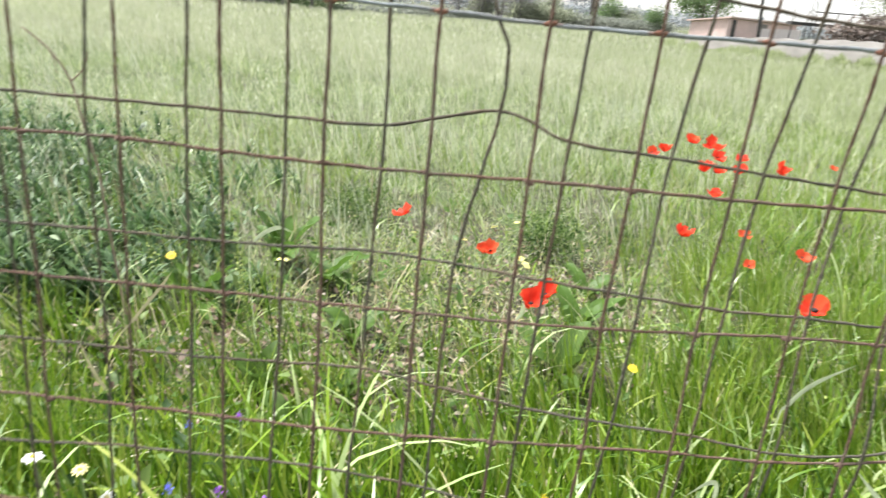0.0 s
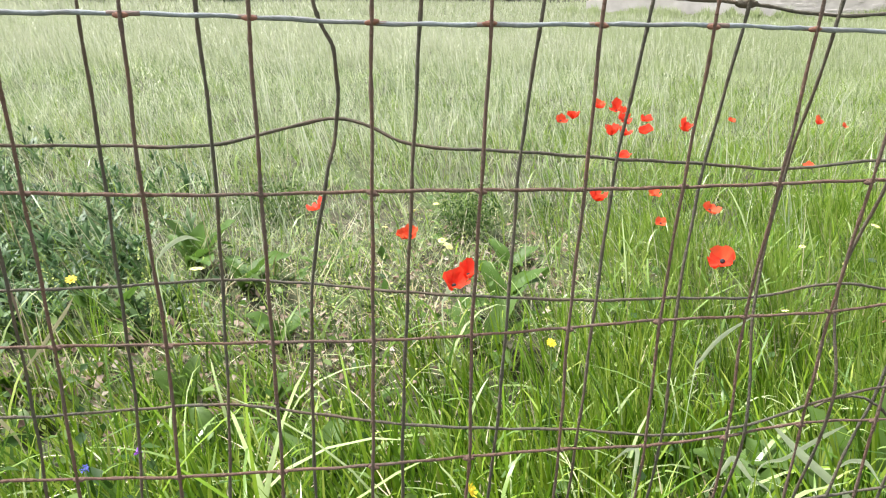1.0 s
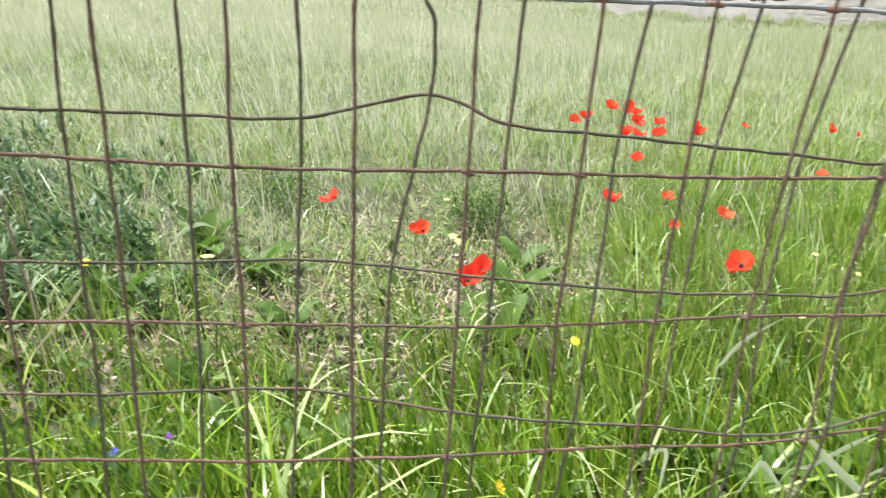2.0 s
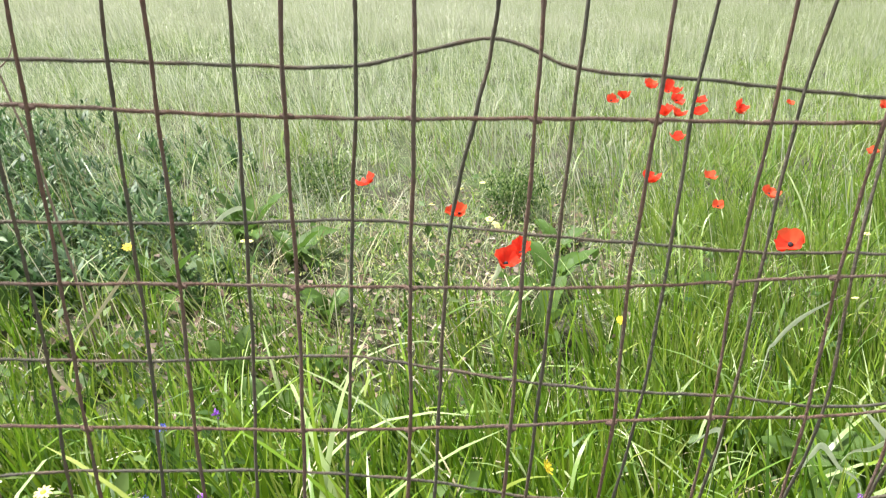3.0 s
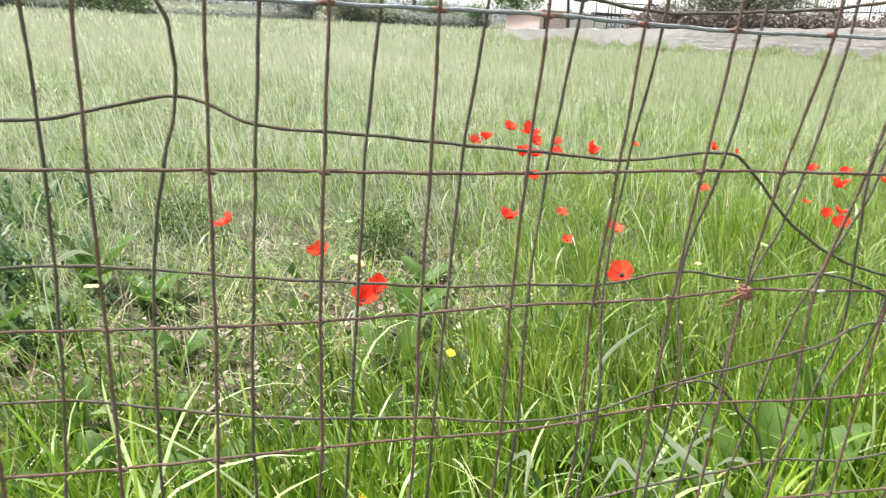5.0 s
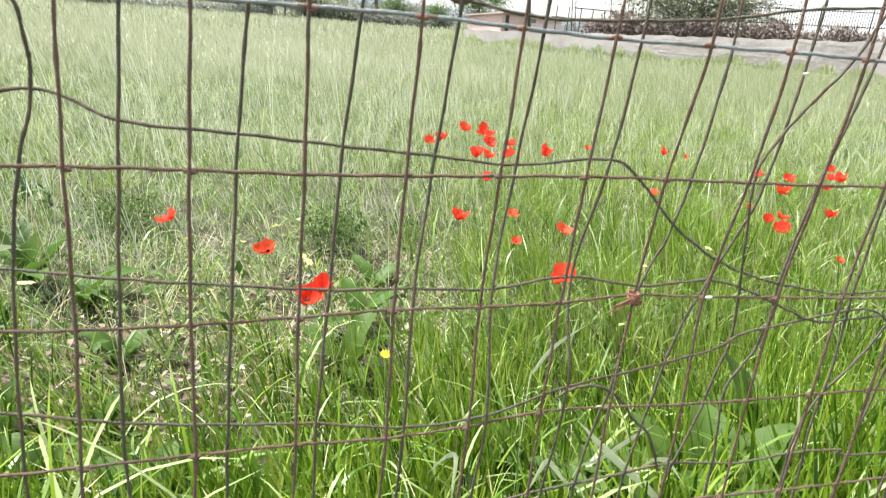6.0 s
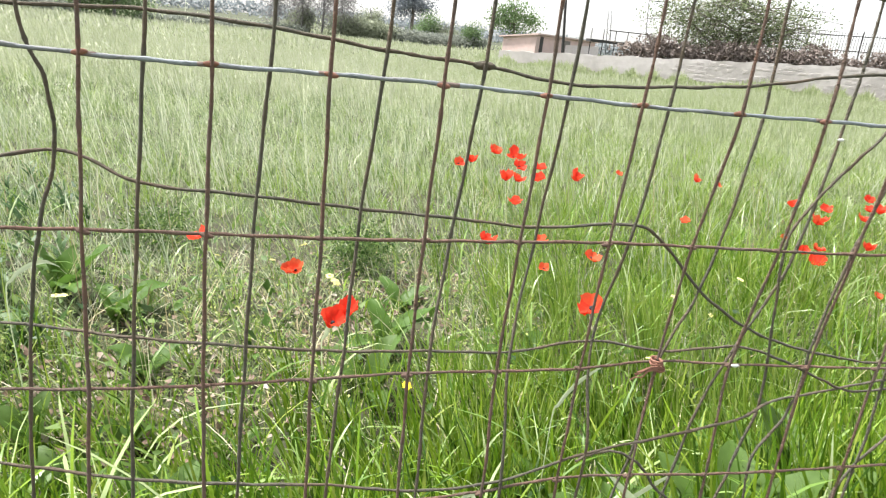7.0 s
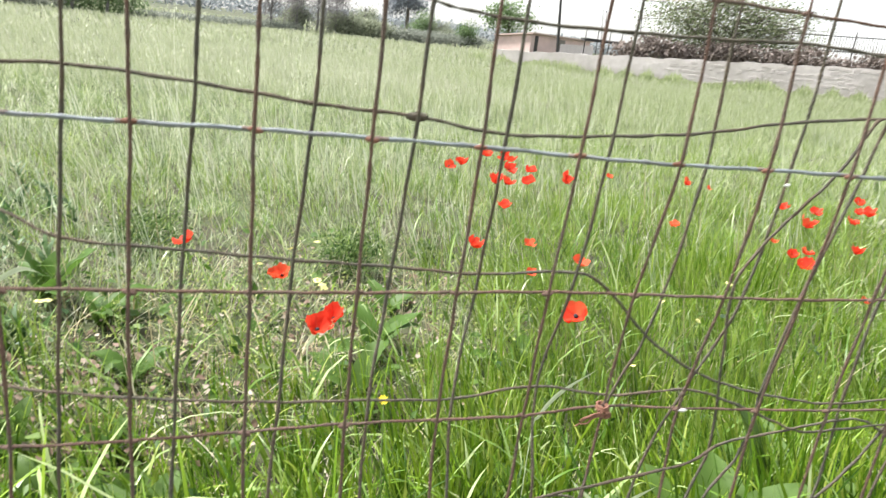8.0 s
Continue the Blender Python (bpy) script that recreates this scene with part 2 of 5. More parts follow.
def tube(points, radius, sides=8, caps=True):
    """Corners and faces of a round bar along a line; radius may be one value or one a point."""
    pts = np.array(points, float)
    n = len(pts)
    rad = np.broadcast_to(np.array(radius, float), (n,))
    tang = np.gradient(pts, axis=0)
    tang /= np.linalg.norm(tang, axis=1, keepdims=True) + 1e-12
    ref = np.array([0.0, 1.0, 0.0]) if abs(tang[:, 1]).mean() < 0.8 else np.array([1.0, 0.0, 0.0])
    u = np.cross(tang, ref)
    u /= np.linalg.norm(u, axis=1, keepdims=True) + 1e-12
    w = np.cross(tang, u)
    ang = np.arange(sides) * 2 * math.pi / sides
    ring = u[:, None] * np.cos(ang)[None, :, None] + w[:, None] * np.sin(ang)[None, :, None]
    verts = (pts[:, None] + ring * rad[:, None, None]).reshape(-1, 3)
    faces = [(k * sides + s, k * sides + (s + 1) % sides, (k + 1) * sides + (s + 1) % sides, (k + 1) * sides + s)
             for k in range(n - 1) for s in range(sides)]
    if caps:
        faces += [tuple(range(sides))[::-1], tuple((n - 1) * sides + s for s in range(sides))]
    return verts.tolist(), faces


def joined(pieces):
    verts, faces = [], []
    for v, f in pieces:
        o = len(verts)
        verts += list(v)
        faces += [tuple(i + o for i in q) for q in f]
    return verts, faces


def box(x0, x1, y0, y1, z0, z1):
    v = [(x, y, z) for z in (z0, z1) for y in (y0, y1) for x in (x0, x1)]
    f = [(0, 2, 3, 1), (4, 5, 7, 6), (0, 1, 5, 4), (2, 6, 7, 3), (0, 4, 6, 2), (1, 3, 7, 5)]
    return v, f


rng = np.random.default_rng(7)


# ---- ground ----
def ease(a, b, v):
    t = np.clip((v - a) / (b - a), 0, 1)
    return t * t * (3 - 2 * t)


def ground_z(x, y):
    """A low bank under the fence, then an almost level field with soft humps."""
    x, y = np.asarray(x, float), np.asarray(y, float)
    bank = 0.36 * (1 - ease(0.15, 1.45, np.abs(y)))
    hump = 0.03 * np.sin(x * 1.7 + 0.6) * np.sin(y * 1.3 + 1.1) * ease(1.0, 2.5, y) + 0.015 * np.sin(x * 4.1) * np.cos(y * 3.7)
    rise = 0.35 * ease(12, 26, x) * ease(10, 24, y)
    return bank + hump * np.exp(-np.hypot(x, y) / 60) + rise


def build_ground():
    k = np.linspace(-1, 1, 181)
    xs = np.sinh(k * 8.3) / math.sinh(8.3) * 3000 + k * 6
    ys = np.sinh(k * 8.3) / math.sinh(8.3) * 3000 + k * 6 + 0.8
    gx, gy = np.meshgrid(xs, ys)
    v = np.stack([gx, gy, ground_z(gx, gy)], -1).reshape(-1, 3)
    n = len(k)
    a = (np.arange(n - 1)[:, None] * n + np.arange(n - 1)[None]).ravel()
    tris = np.concatenate([np.stack([a, a + 1, a + n + 1], 1), np.stack([a, a + n + 1, a + n], 1)])
    tagged(new("ground", mesh_np("ground", v, tris, M_soil)), "grassy field of brown soil with a low bank", "ground", kind="structure")


build_ground()


# ---- grass ----
# the field lies on a cross slope, so plants that grow plumb lean a little against it
PLUMB = -0.19


def blades(x, y, length, width, lean, bend, turn=None, segs=3, z=None, twist=0.5, fold=0.0):
    """Corners and triangles of many tapered, arching blades."""
    n = len(x)
    z = ground_z(x, y) - 0.01 if z is None else z
    turn = rng.uniform(0, 2 * math.pi, n) if turn is None else turn
    d = np.stack([np.cos(turn), np.sin(turn)], 1)
    face = turn + math.pi / 2 + rng.normal(0, twist, n)
    s = np.stack([np.cos(face), np.sin(face)], 1)
    t = np.linspace(0, 1, segs + 1)
    ang = lean[:, None] + bend[:, None] * t[None]
    step = length[:, None] / segs
    out = np.concatenate([np.zeros((n, 1)), np.cumsum(np.sin(ang[:, :-1]) * step, 1)], 1)
    up = np.concatenate([np.zeros((n, 1)), np.cumsum(np.cos(ang[:, :-1]) * step, 1)], 1)
    prof = np.array([0.7, 1.0, 0.85, 0.55, 0.3])[np.round(np.linspace(0, 4, segs + 1)).astype(int)][:segs]
    w = width[:, None] * prof[None] * 0.5
    cx = x[:, None] + d[:, :1] * out + PLUMB * up
    cy = y[:, None] + d[:, 1:] * out
    cz = z[:, None] + up
    per = 2 * segs + 1
    v = np.empty((n, per, 3))
    for k in range(segs):
        for side, sg in ((0, -1), (1, 1)):
            v[:, 2 * k + side, 0] = cx[:, k] + sg * s[:, 0] * w[:, k]
            v[:, 2 * k + side, 1] = cy[:, k] + sg * s[:, 1] * w[:, k]
            v[:, 2 * k + side, 2] = cz[:, k]
    v[:, per - 1] = np.stack([cx[:, segs], cy[:, segs], cz[:, segs]], 1)
    tri = []
    for k in range(segs - 1):
        a = 2 * k
        tri += [(a, a + 1, a + 3), (a, a + 3, a + 2)]
    tri.append((2 * segs - 2, 2 * segs - 1, 2 * segs))
    tri = np.array(tri)
    tris = (np.arange(n)[:, None, None] * per + tri[None]).reshape(-1, 3)
    return v.reshape(-1, 3), tris


def merge(parts):
    vs, ts, o = [], [], 0
    for v, t in parts:
        vs.append(v)
        ts.append(t + o)
        o += len(v)
    return np.concatenate(vs), np.concatenate(ts)


def stuff(name, parts, mat, label, category):
    v, t = merge(parts)
    return tagged(new(name, mesh_np(name, v, t, mat)), label, category, kind="stuff")


def wedge(n, y0, y1, power=1.0, margin=0.6):
    """Random places over the widening stretch of field that opens behind the fence."""
    y = y0 + (y1 - y0) * rng.random(n) ** power
    lo, hi = -0.85 * (y + 0.3) - margin, 1.25 * (y + 0.3) + margin
    return lo + (hi - lo) * (rng.random(n) + rng.normal(0, 0.07, n)), y


def open_field(n, r0, r1):
    """Random places all round, thinning out where the dense stretch behind the fence begins."""
    r = np.sqrt(r0 ** 2 + (r1 ** 2 - r0 ** 2) * rng.random(n))
    a = rng.uniform(0, 2 * math.pi, n)
    x, y = r * np.cos(a), r * np.sin(a)
    mid, half = 0.2 * (y + 0.3), 1.05 * (y + 0.3) + 0.5
    m = rng.random(n) < np.where(y > 0.1, ease(0.7, 1.05, np.abs(x - mid) / np.maximum(half, 0.3)), 1.0)
    m &= (np.hypot(x, y + 0.35) > 0.5)
    return x[m], y[m]


def clump(x, y):
    """Soft swells and gaps in how tall the meadow stands."""
    return 0.5 + 0.25 * np.sin(x * 5.3 + 1.7 * np.sin(y * 3.1)) + 0.25 * np.sin(y * 4.4 + 2.3 * np.sin(x * 2.6 + 0.8))


def trampled(x, y):
    """How far a place lies inside the low, dry patch of the meadow."""
    d = ((x - 0.15 - 0.2 * (y - 2)) / 0.92) ** 4 + ((y - 2.52) / 0.85) ** 4
    return np.exp(-d * 0.9)


def weedy(x, y):
    return np.exp(-(((x + 1.85) / 0.45) ** 2 + ((y - 2.3) / 0.6) ** 2))


def keep(x, y, chance):
    m = rng.random(len(x)) < chance
    return x[m], y[m]


def tufts(x, y, count, spread, long, wide, lean, bend, segs=4):
    """Blades that fan out from the middle of each tuft."""
    n = len(x)
    k = rng.integers(max(2, count // 2), count + 1, n)
    who = np.repeat(np.arange(n), k)
    m = len(who)
    turn = rng.uniform(0, 6.283, m)
    r = spread * np.sqrt(rng.random(m))
    scale = (rng.uniform(0.6, 1.15, n) * (0.72 + 0.5 * clump(x, y)))[who]
    lengths = rng.uniform(*long, m) * scale
    lean_a = np.abs(rng.normal(0, lean, m)) + 0.35 * r / spread * lean * 2
    side = rng.normal(0, 0.15, n)[who]
    return blades(x[who] + np.cos(turn) * r, y[who] + np.sin(turn) * r, lengths, rng.uniform(*wide, m), lean_a + np.abs(side), np.abs(rng.normal(bend, bend * 0.7, m)), turn, segs=segs, twist=0.6)


def lush_grass():
    """Upright tufts by the fence, thinner and shorter on the dry side."""
    ps = []
    x, y = wedge(3500, 0.15, 2.1, 0.95, 0.4)
    near = 1 - ease(1.0, 1.5, y)
    x, y, near = x[(m := rng.random(len(x)) < (0.45 + 0.3 * near + 0.55 * ease(-0.15, 0.45, x - 0.2 * y)) * (1 - 0.85 * trampled(x, y)) * (1 - ease(1.2, 2.1, y + 0.5 * (clump(x, y) - 0.5))))], y[m], near[m]
    x, y = keep(x, y, 0.3 + 0.7 * clump(x * 2.1, y * 2.1))
    dry = x < 0.12 + 0.1 * np.sin(y * 7)
    ps.append(tufts(x[~dry], y[~dry], 9, 0.03, (0.13, 0.36), (0.0055, 0.011), 0.07, 0.16))
    ps.append(tufts(x[dry], y[dry], 10, 0.03, (0.10, 0.28), (0.005, 0.010), 0.12, 0.3))
    x, y = wedge(170, 0.2, 1.7, 0.9, 0.3)
    n = len(x)
    ps.append(blades(x, y, rng.uniform(0.25, 0.42, n), rng.uniform(0.006, 0.011, n), rng.uniform(0.1, 0.5, n), rng.uniform(0.6, 1.8, n), segs=6))
    # the same growth follows the fence on both sides
    x, y = open_field(3600, 0.5, 6.5)
    x, y = keep(x, y, (y > 0.12) * (1 - ease(1.0, 1.8, y)))
    ps.append(tufts(x, y, 10, 0.035, (0.16, 0.38), (0.008, 0.014), 0.2, 0.5, 3))
    return stuff("lush_grass", ps, M_lush, "lush bright green grass tufts with upright blades", "grass")


def stem_leaves(name, mat, share, label):
    """Short leaf blades that stand off the grass stems at all angles."""
    ps = []
    for count, y0, y1, lo, hi, w0, w1 in ((2000, 0.2, 1.0, 0.06, 0.15, 0.0035, 0.007), (3200, 0.9, 2.6, 0.06, 0.16, 0.0035, 0.0075), (2400, 2.2, 5.0, 0.08, 0.20, 0.0035, 0.007)):
        x, y = wedge(int(count * share), y0, y1, 1.0, 0.3)
        x, y = keep(x, y, (1 - 0.6 * trampled(x, y)) * (0.25 + 0.75 * clump(x * 1.6 + 1, y * 1.6)) * (0.6 + 0.4 * ease(-0.1, 0.5, x)))
        n = len(x)
        up = rng.uniform(0.02, 0.22, n) * np.where(x > 0.1, 1.0, 0.6)
        ps.append(blades(x + PLUMB * up, y, rng.uniform(lo, hi, n), rng.uniform(w0, w1, n), rng.uniform(0.15, 1.1, n), rng.uniform(0.2, 1.6, n), segs=4, z=ground_z(x, y) + up, twist=0.9))
    return stuff(name, ps, mat, label, "grass")


def meadow_grass():
    ps = []
    x, y = wedge(1300, 0.5, 3.2)
    x, y = keep(x, y, (1 - 0.1 * trampled(x, y)) * (1 - 0.5 * weedy(x, y)) * ease(1.3, 2.1, y))
    ps.append(tufts(x, y, 13, 0.05, (0.06, 0.22), (0.0035, 0.0075), 0.45, 0.6, 3))
    x, y = wedge(3000, 2.4, 5.2)
    x, y = keep(x, y, (1 - 0.8 * trampled(x, y)) * (1 - 0.8 * ease(0.25, 0.55, x / y)) * (0.3 + 0.7 * clump(x * 0.8, y * 0.8)))
    ps.append(tufts(x, y, 15, 0.06, (0.09, 0.28), (0.003, 0.0065), 0.42, 0.6, 3))
    x, y = wedge(8200, 4.6, 12.0, 0.9)
    x, y = keep(x, y, 1 - 0.85 * ease(0.2, 0.55, x / y))
    ps.append(tufts(x, y, 13, 0.12, (0.14, 0.34), (0.0045, 0.009), 0.35, 0.55, 2))
    return stuff("meadow_grass", ps, M_meadow, "dense pale green meadow grass", "grass")


def fresh_grass():
    """The greener, less mown side of the field."""
    ps = []
    x, y = wedge(1700, 0.9, 3.2, 1.0, 0.3)
    x, y = keep(x, y, ease(0.25, 0.7, x - 0.12 * y) * (1 - 0.9 * trampled(x, y)))
    x, y = keep(x, y, 0.3 + 0.7 * clump(x, y))
    ps.append(tufts(x, y, 15, 0.045, (0.16, 0.40), (0.0045, 0.009), 0.08, 0.18, 3))
    x, y = wedge(800, 0.7, 2.1, 1.0, 0.3)
    x, y = keep(x, y, (1 - 0.6 * trampled(x, y)) * (0.35 + 0.65 * clump(x * 1.2, y * 1.2)))
    ps.append(tufts(x, y, 12, 0.04, (0.10, 0.30), (0.004, 0.0085), 0.13, 0.3, 3))
    x, y = wedge(3000, 2.2, 5.2)
    x, y = keep(x, y, (0.22 + 0.78 * ease(0.2, 0.5, x / y)) * (1 - 0.8 * trampled(x, y)))
    ps.append(tufts(x, y, 14, 0.06, (0.10, 0.32), (0.003, 0.0065), 0.25, 0.5, 3))
    return stuff("fresh_grass", ps, M_fresh, "fresh yellow-green meadow grass", "grass")


def mid_grass():
    """The greener side further out, where single blades begin to run together."""
    x, y = wedge(8200, 4.6, 12.0, 0.9)
    x, y = keep(x, y, 0.3 + 0.7 * ease(0.15, 0.55, x / y))
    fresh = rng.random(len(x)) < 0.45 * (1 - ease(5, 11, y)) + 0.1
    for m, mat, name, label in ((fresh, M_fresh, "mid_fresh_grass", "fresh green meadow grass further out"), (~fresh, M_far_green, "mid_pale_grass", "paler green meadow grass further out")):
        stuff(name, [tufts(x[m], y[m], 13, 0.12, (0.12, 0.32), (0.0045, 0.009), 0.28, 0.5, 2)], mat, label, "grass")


def pale_blades():
    """Broad, limp grey-green blades, coloured paler for sky sheen, folded over among the tufts."""
    ps = []
    x, y = wedge(150, 0.25, 1.9, 0.9, 0.3)
    n = len(x)
    ps.append(blades(x, y, rng.uniform(0.22, 0.5, n), rng.uniform(0.007, 0.013, n), rng.uniform(0.1, 0.7, n), rng.uniform(0.9, 2.4, n), segs=6))
    x, y = wedge(800, 1.6, 4.2, 1.0, 0.3)
    x, y = keep(x, y, 0.3 + 0.7 * ease(0.2, 0.6, x / y))
    n = len(x)
    ps.append(blades(x, y, rng.uniform(0.25, 0.5, n), rng.uniform(0.006, 0.012, n), rng.uniform(0.05, 0.6, n), rng.uniform(0.5, 2.2, n), segs=5))
    return stuff("pale_blades", ps, M_sheen_blade, "broad limp grey-green grass blades folded over", "grass")


def rough_grass():
    """The rest of the field, on both sides and behind the fence line."""
    ps = []
    for count, r0, r1, per, spread, long, wide, segs in ((6500, 0.5, 6.5, 8, 0.10, (0.12, 0.36), (0.010, 0.026), 2), (4500, 6, 24, 8, 0.35, (0.2, 0.45), (0.03, 0.07), 2), (3000, 22, 80, 7, 1.0, (0.25, 0.5), (0.1, 0.22), 2)):
        x, y = open_field(count, r0, r1)
        ps.append(tufts(x, y, per, spread, long, wide, 0.3, 0.5, segs))
    return stuff("rough_grass", ps, M_meadow, "rough green meadow grass", "grass")


def broad_herbs():
    """Loose leaves of low plants in the lee of the fence."""
    x, y = wedge(1500, 0.35, 2.3, 0.9, 0.2)
    x, y = keep(x, y, (0.25 + 0.75 * (1 - ease(-0.6, 0.5, x))) * (0.3 + 0.7 * clump(x * 1.3 + 2, y)))
    n = len(x)
    c = np.stack([x, y, ground_z(x, y) + rng.uniform(0.04, 0.2, n)], 1)
    return stuff("broad_herbs", [leaf_cards(c, rng.uniform(0.014, 0.034, n), 0.6, 1.8)], M_weed, "broad dull green leaves of low plants", "weeds")


def far_grass():
    """The hay meadow beyond, silvery on one side and greener towards the wall, in haze-paled colours."""
    pale, green = [], []
    for count, y0, y1, w0, w1, segs in ((150000, 10, 26, 0.007, 0.016, 2), (66000, 25, 62, 0.028, 0.075, 2), (14000, 60, 120, 0.08, 0.18, 2)):
        x, y = wedge(count, y0, y1, 0.85)
        n = len(x)
        tall = rng.uniform(0.2, 0.42, n) * (0.8 + 0.35 * np.sin(x * 0.9 + 1.3 * np.sin(y * 0.5)) ** 2)
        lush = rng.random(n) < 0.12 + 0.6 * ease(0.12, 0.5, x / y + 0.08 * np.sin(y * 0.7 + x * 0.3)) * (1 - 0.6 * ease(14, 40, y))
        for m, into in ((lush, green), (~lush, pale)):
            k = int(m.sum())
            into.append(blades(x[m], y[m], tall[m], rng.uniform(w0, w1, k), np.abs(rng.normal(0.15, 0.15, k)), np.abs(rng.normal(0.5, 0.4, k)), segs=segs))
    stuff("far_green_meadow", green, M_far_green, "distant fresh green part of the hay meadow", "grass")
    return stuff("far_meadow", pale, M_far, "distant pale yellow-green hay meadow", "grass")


def dry_grass():
    ps = []
    x, y = wedge(17000, 0.7, 4.0)
    x, y = keep(x, y, 0.10 + 0.9 * trampled(x, y))
    n = len(x)
    ps.append(blades(x, y, rng.uniform(0.05, 0.18, n), rng.uniform(0.0025, 0.0055, n), rng.uniform(0.7, 1.6, n), rng.normal(0.1, 0.4, n), segs=3))
    x, y = wedge(3000, 0.35, 1.9)
    x, y = keep(x, y, 0.06 + 0.35 * (1 - ease(-0.4, 0.05, x)) * ease(0.9, 1.4, y))
    n = len(x)
    ps.append(blades(x, y, rng.uniform(0.06, 0.24, n), rng.uniform(0.0025, 0.006, n), rng.uniform(0.3, 1.5, n), rng.normal(0.3, 0.6, n), segs=4))
    x, y = wedge(800, 0.3, 2.6)
    n = len(x)
    ps.append(blades(x, y, rng.uniform(0.12, 0.30, n), rng.uniform(0.0025, 0.006, n), rng.uniform(0.3, 1.3, n), rng.uniform(0.2, 1.6, n), segs=5))
    x, y = wedge(600, 1.4, 5.0)
    n = len(x)
    ps.append(blades(x, y, rng.uniform(0.3, 0.6, n), rng.uniform(0.002, 0.0038, n), np.abs(rng.normal(0.2, 0.3, n)), rng.normal(0.15, 0.25, n), segs=4))
    return stuff("dry_grass", ps, M_straw, "short flattened straw-coloured dry grass", "grass")


def grass_stalks():
    """Long straight stalks, bleached bluish green, in loose sheaves that lean every way."""
    ps = []
    for count, y0, y1 in ((230, 2.5, 4.6), (800, 4.4, 11.0)):
        cx, cy = wedge(count, y0, y1)
        cx, cy = keep(cx, cy, (1 - 0.95 * trampled(cx, cy)) * (1 - 0.55 * ease(0.3, 0.7, cx / cy)) * (0.15 + 0.85 * clump(cx * 0.7 + 1, cy * 0.6) ** 2))
        k = rng.integers(3, 12, len(cx))
        who = np.repeat(np.arange(len(cx)), k)
        n = len(who)
        x, y = cx[who] + rng.normal(0, 0.07, n), cy[who] + rng.normal(0, 0.07, n)
        way = rng.uniform(0, 6.28, len(cx))[who] + rng.normal(0, 0.7, n)
        ps.append(blades(x, y, rng.uniform(0.28, 0.62, n), rng.uniform(0.003, 0.0052, n) * (0.85 + 0.07 * y), np.abs(rng.normal(0.15, 0.28, n)), rng.normal(0.1, 0.2, n), way, segs=3, twist=0.9))
    return stuff("grass_stalks", ps, M_stalk, "long straight pale bluish-green grass stalks", "grass")


def wild_oats():
    """Tall pale stalks with drooping spikelets, here and there in loose groups."""
    ps = []
    x1, y1 = wedge(1300, 2.6, 6.0, 1.0)
    x2, y2 = wedge(3800, 5.5, 16.0, 1.0)
    x, y = np.concatenate([x1, x2]), np.concatenate([y1, y2])
    x, y = keep(x, y, (1 - 0.97 * trampled(x, y)) * (0.08 + 0.92 * clump(x * 0.5 + 3, y * 0.45) ** 2.5) * (1 - 0.55 * ease(0.35, 0.7, x / y)))
    n = len(x)
    tall = rng.uniform(0.28, 0.6, n) * (0.75 + 0.25 * ease(3, 6, y)) * np.where(rng.random(n) < 0.2, 1.5, 1.0)
    lean, bend, turn = np.abs(rng.normal(0.15, 0.2, n)), np.abs(rng.normal(0.3, 0.25, n)), rng.uniform(0, 6.28, n)
    wide = rng.uniform(0.6, 1.2, n) * (0.0026 + 0.00038 * y)
    v, t = blades(x, y, tall, wide, lean, bend, turn, segs=4, twist=0.2)
    ps.append((v, t))
    tips = v.reshape(n, 9, 3)[:, 8]
    down = v.reshape(n, 9, 3)[:, 6]
    for k in range(11):
        f = rng.random((n, 1))
        base = tips * (1 - f) + down * f
        px = base + np.stack([rng.normal(0, 0.022, n), rng.normal(0, 0.022, n), rng.uniform(-0.03, 0.015, n)], 1)
        ps.append(blades(px[:, 0], px[:, 1], rng.uniform(0.014, 0.026, n), (0.0024 + 0.00045 * y), rng.uniform(1.9, 3.1, n), rng.normal(0, 0.3, n), segs=2, z=px[:, 2]))
    return stuff("wild_oats", ps, M_oat, "tall pale wild oats with drooping seed heads", "grass")


def tall_oats():
    """A few oat plants that stand chest high, with open, nodding heads."""
    ps = []
    for cx, cy, h, k in ((-0.58, 4.0, 1.36, 6), (-1.16, 4.0, 1.33, 4), (-0.79, 4.0, 1.32, 3), (-0.23, 4.1, 1.27, 4), (0.03, 4.2, 1.24, 3), (-1.9, 4.6, 1.2, 4), (-0.98, 3.3, 0.9, 3), (0.6, 5.0, 1.0, 3), (1.6, 6.0, 0.95, 4), (2.6, 5.4, 0.85, 3)):
        n = k
        x, y = cx - PLUMB * h * 0.8 + rng.normal(0, 0.06, n), cy + rng.normal(0, 0.06, n)
        v, t = blades(x, y, h * rng.uniform(0.85, 1.08, n), np.full(n, 0.0042), np.abs(rng.normal(0.04, 0.05, n)), rng.uniform(0.15, 0.6, n), segs=7, twist=0.3)
        ps.append((v, t))
        line = v.reshape(n, 15, 3)
        for q in range(26):
            f = rng.random((n, 1)) ** 0.8
            c = line[:, 14] * (1 - f) + line[:, 10] * f
            out = rng.normal(0, 1, (n, 3)) * (0.032, 0.032, 0.012)
            c = c + out * (0.4 + f) + np.array((0, 0, -0.012))
            ps.append(blades(c[:, 0], c[:, 1], rng.uniform(0.02, 0.032, n), rng.uniform(0.0045, 0.007, n), rng.uniform(2.2, 3.2, n), rng.normal(0, 0.3, n), segs=3, z=c[:, 2]))
    return stuff("tall_oats", ps, M_oat, "tall wild oats with open nodding seed heads", "grass")


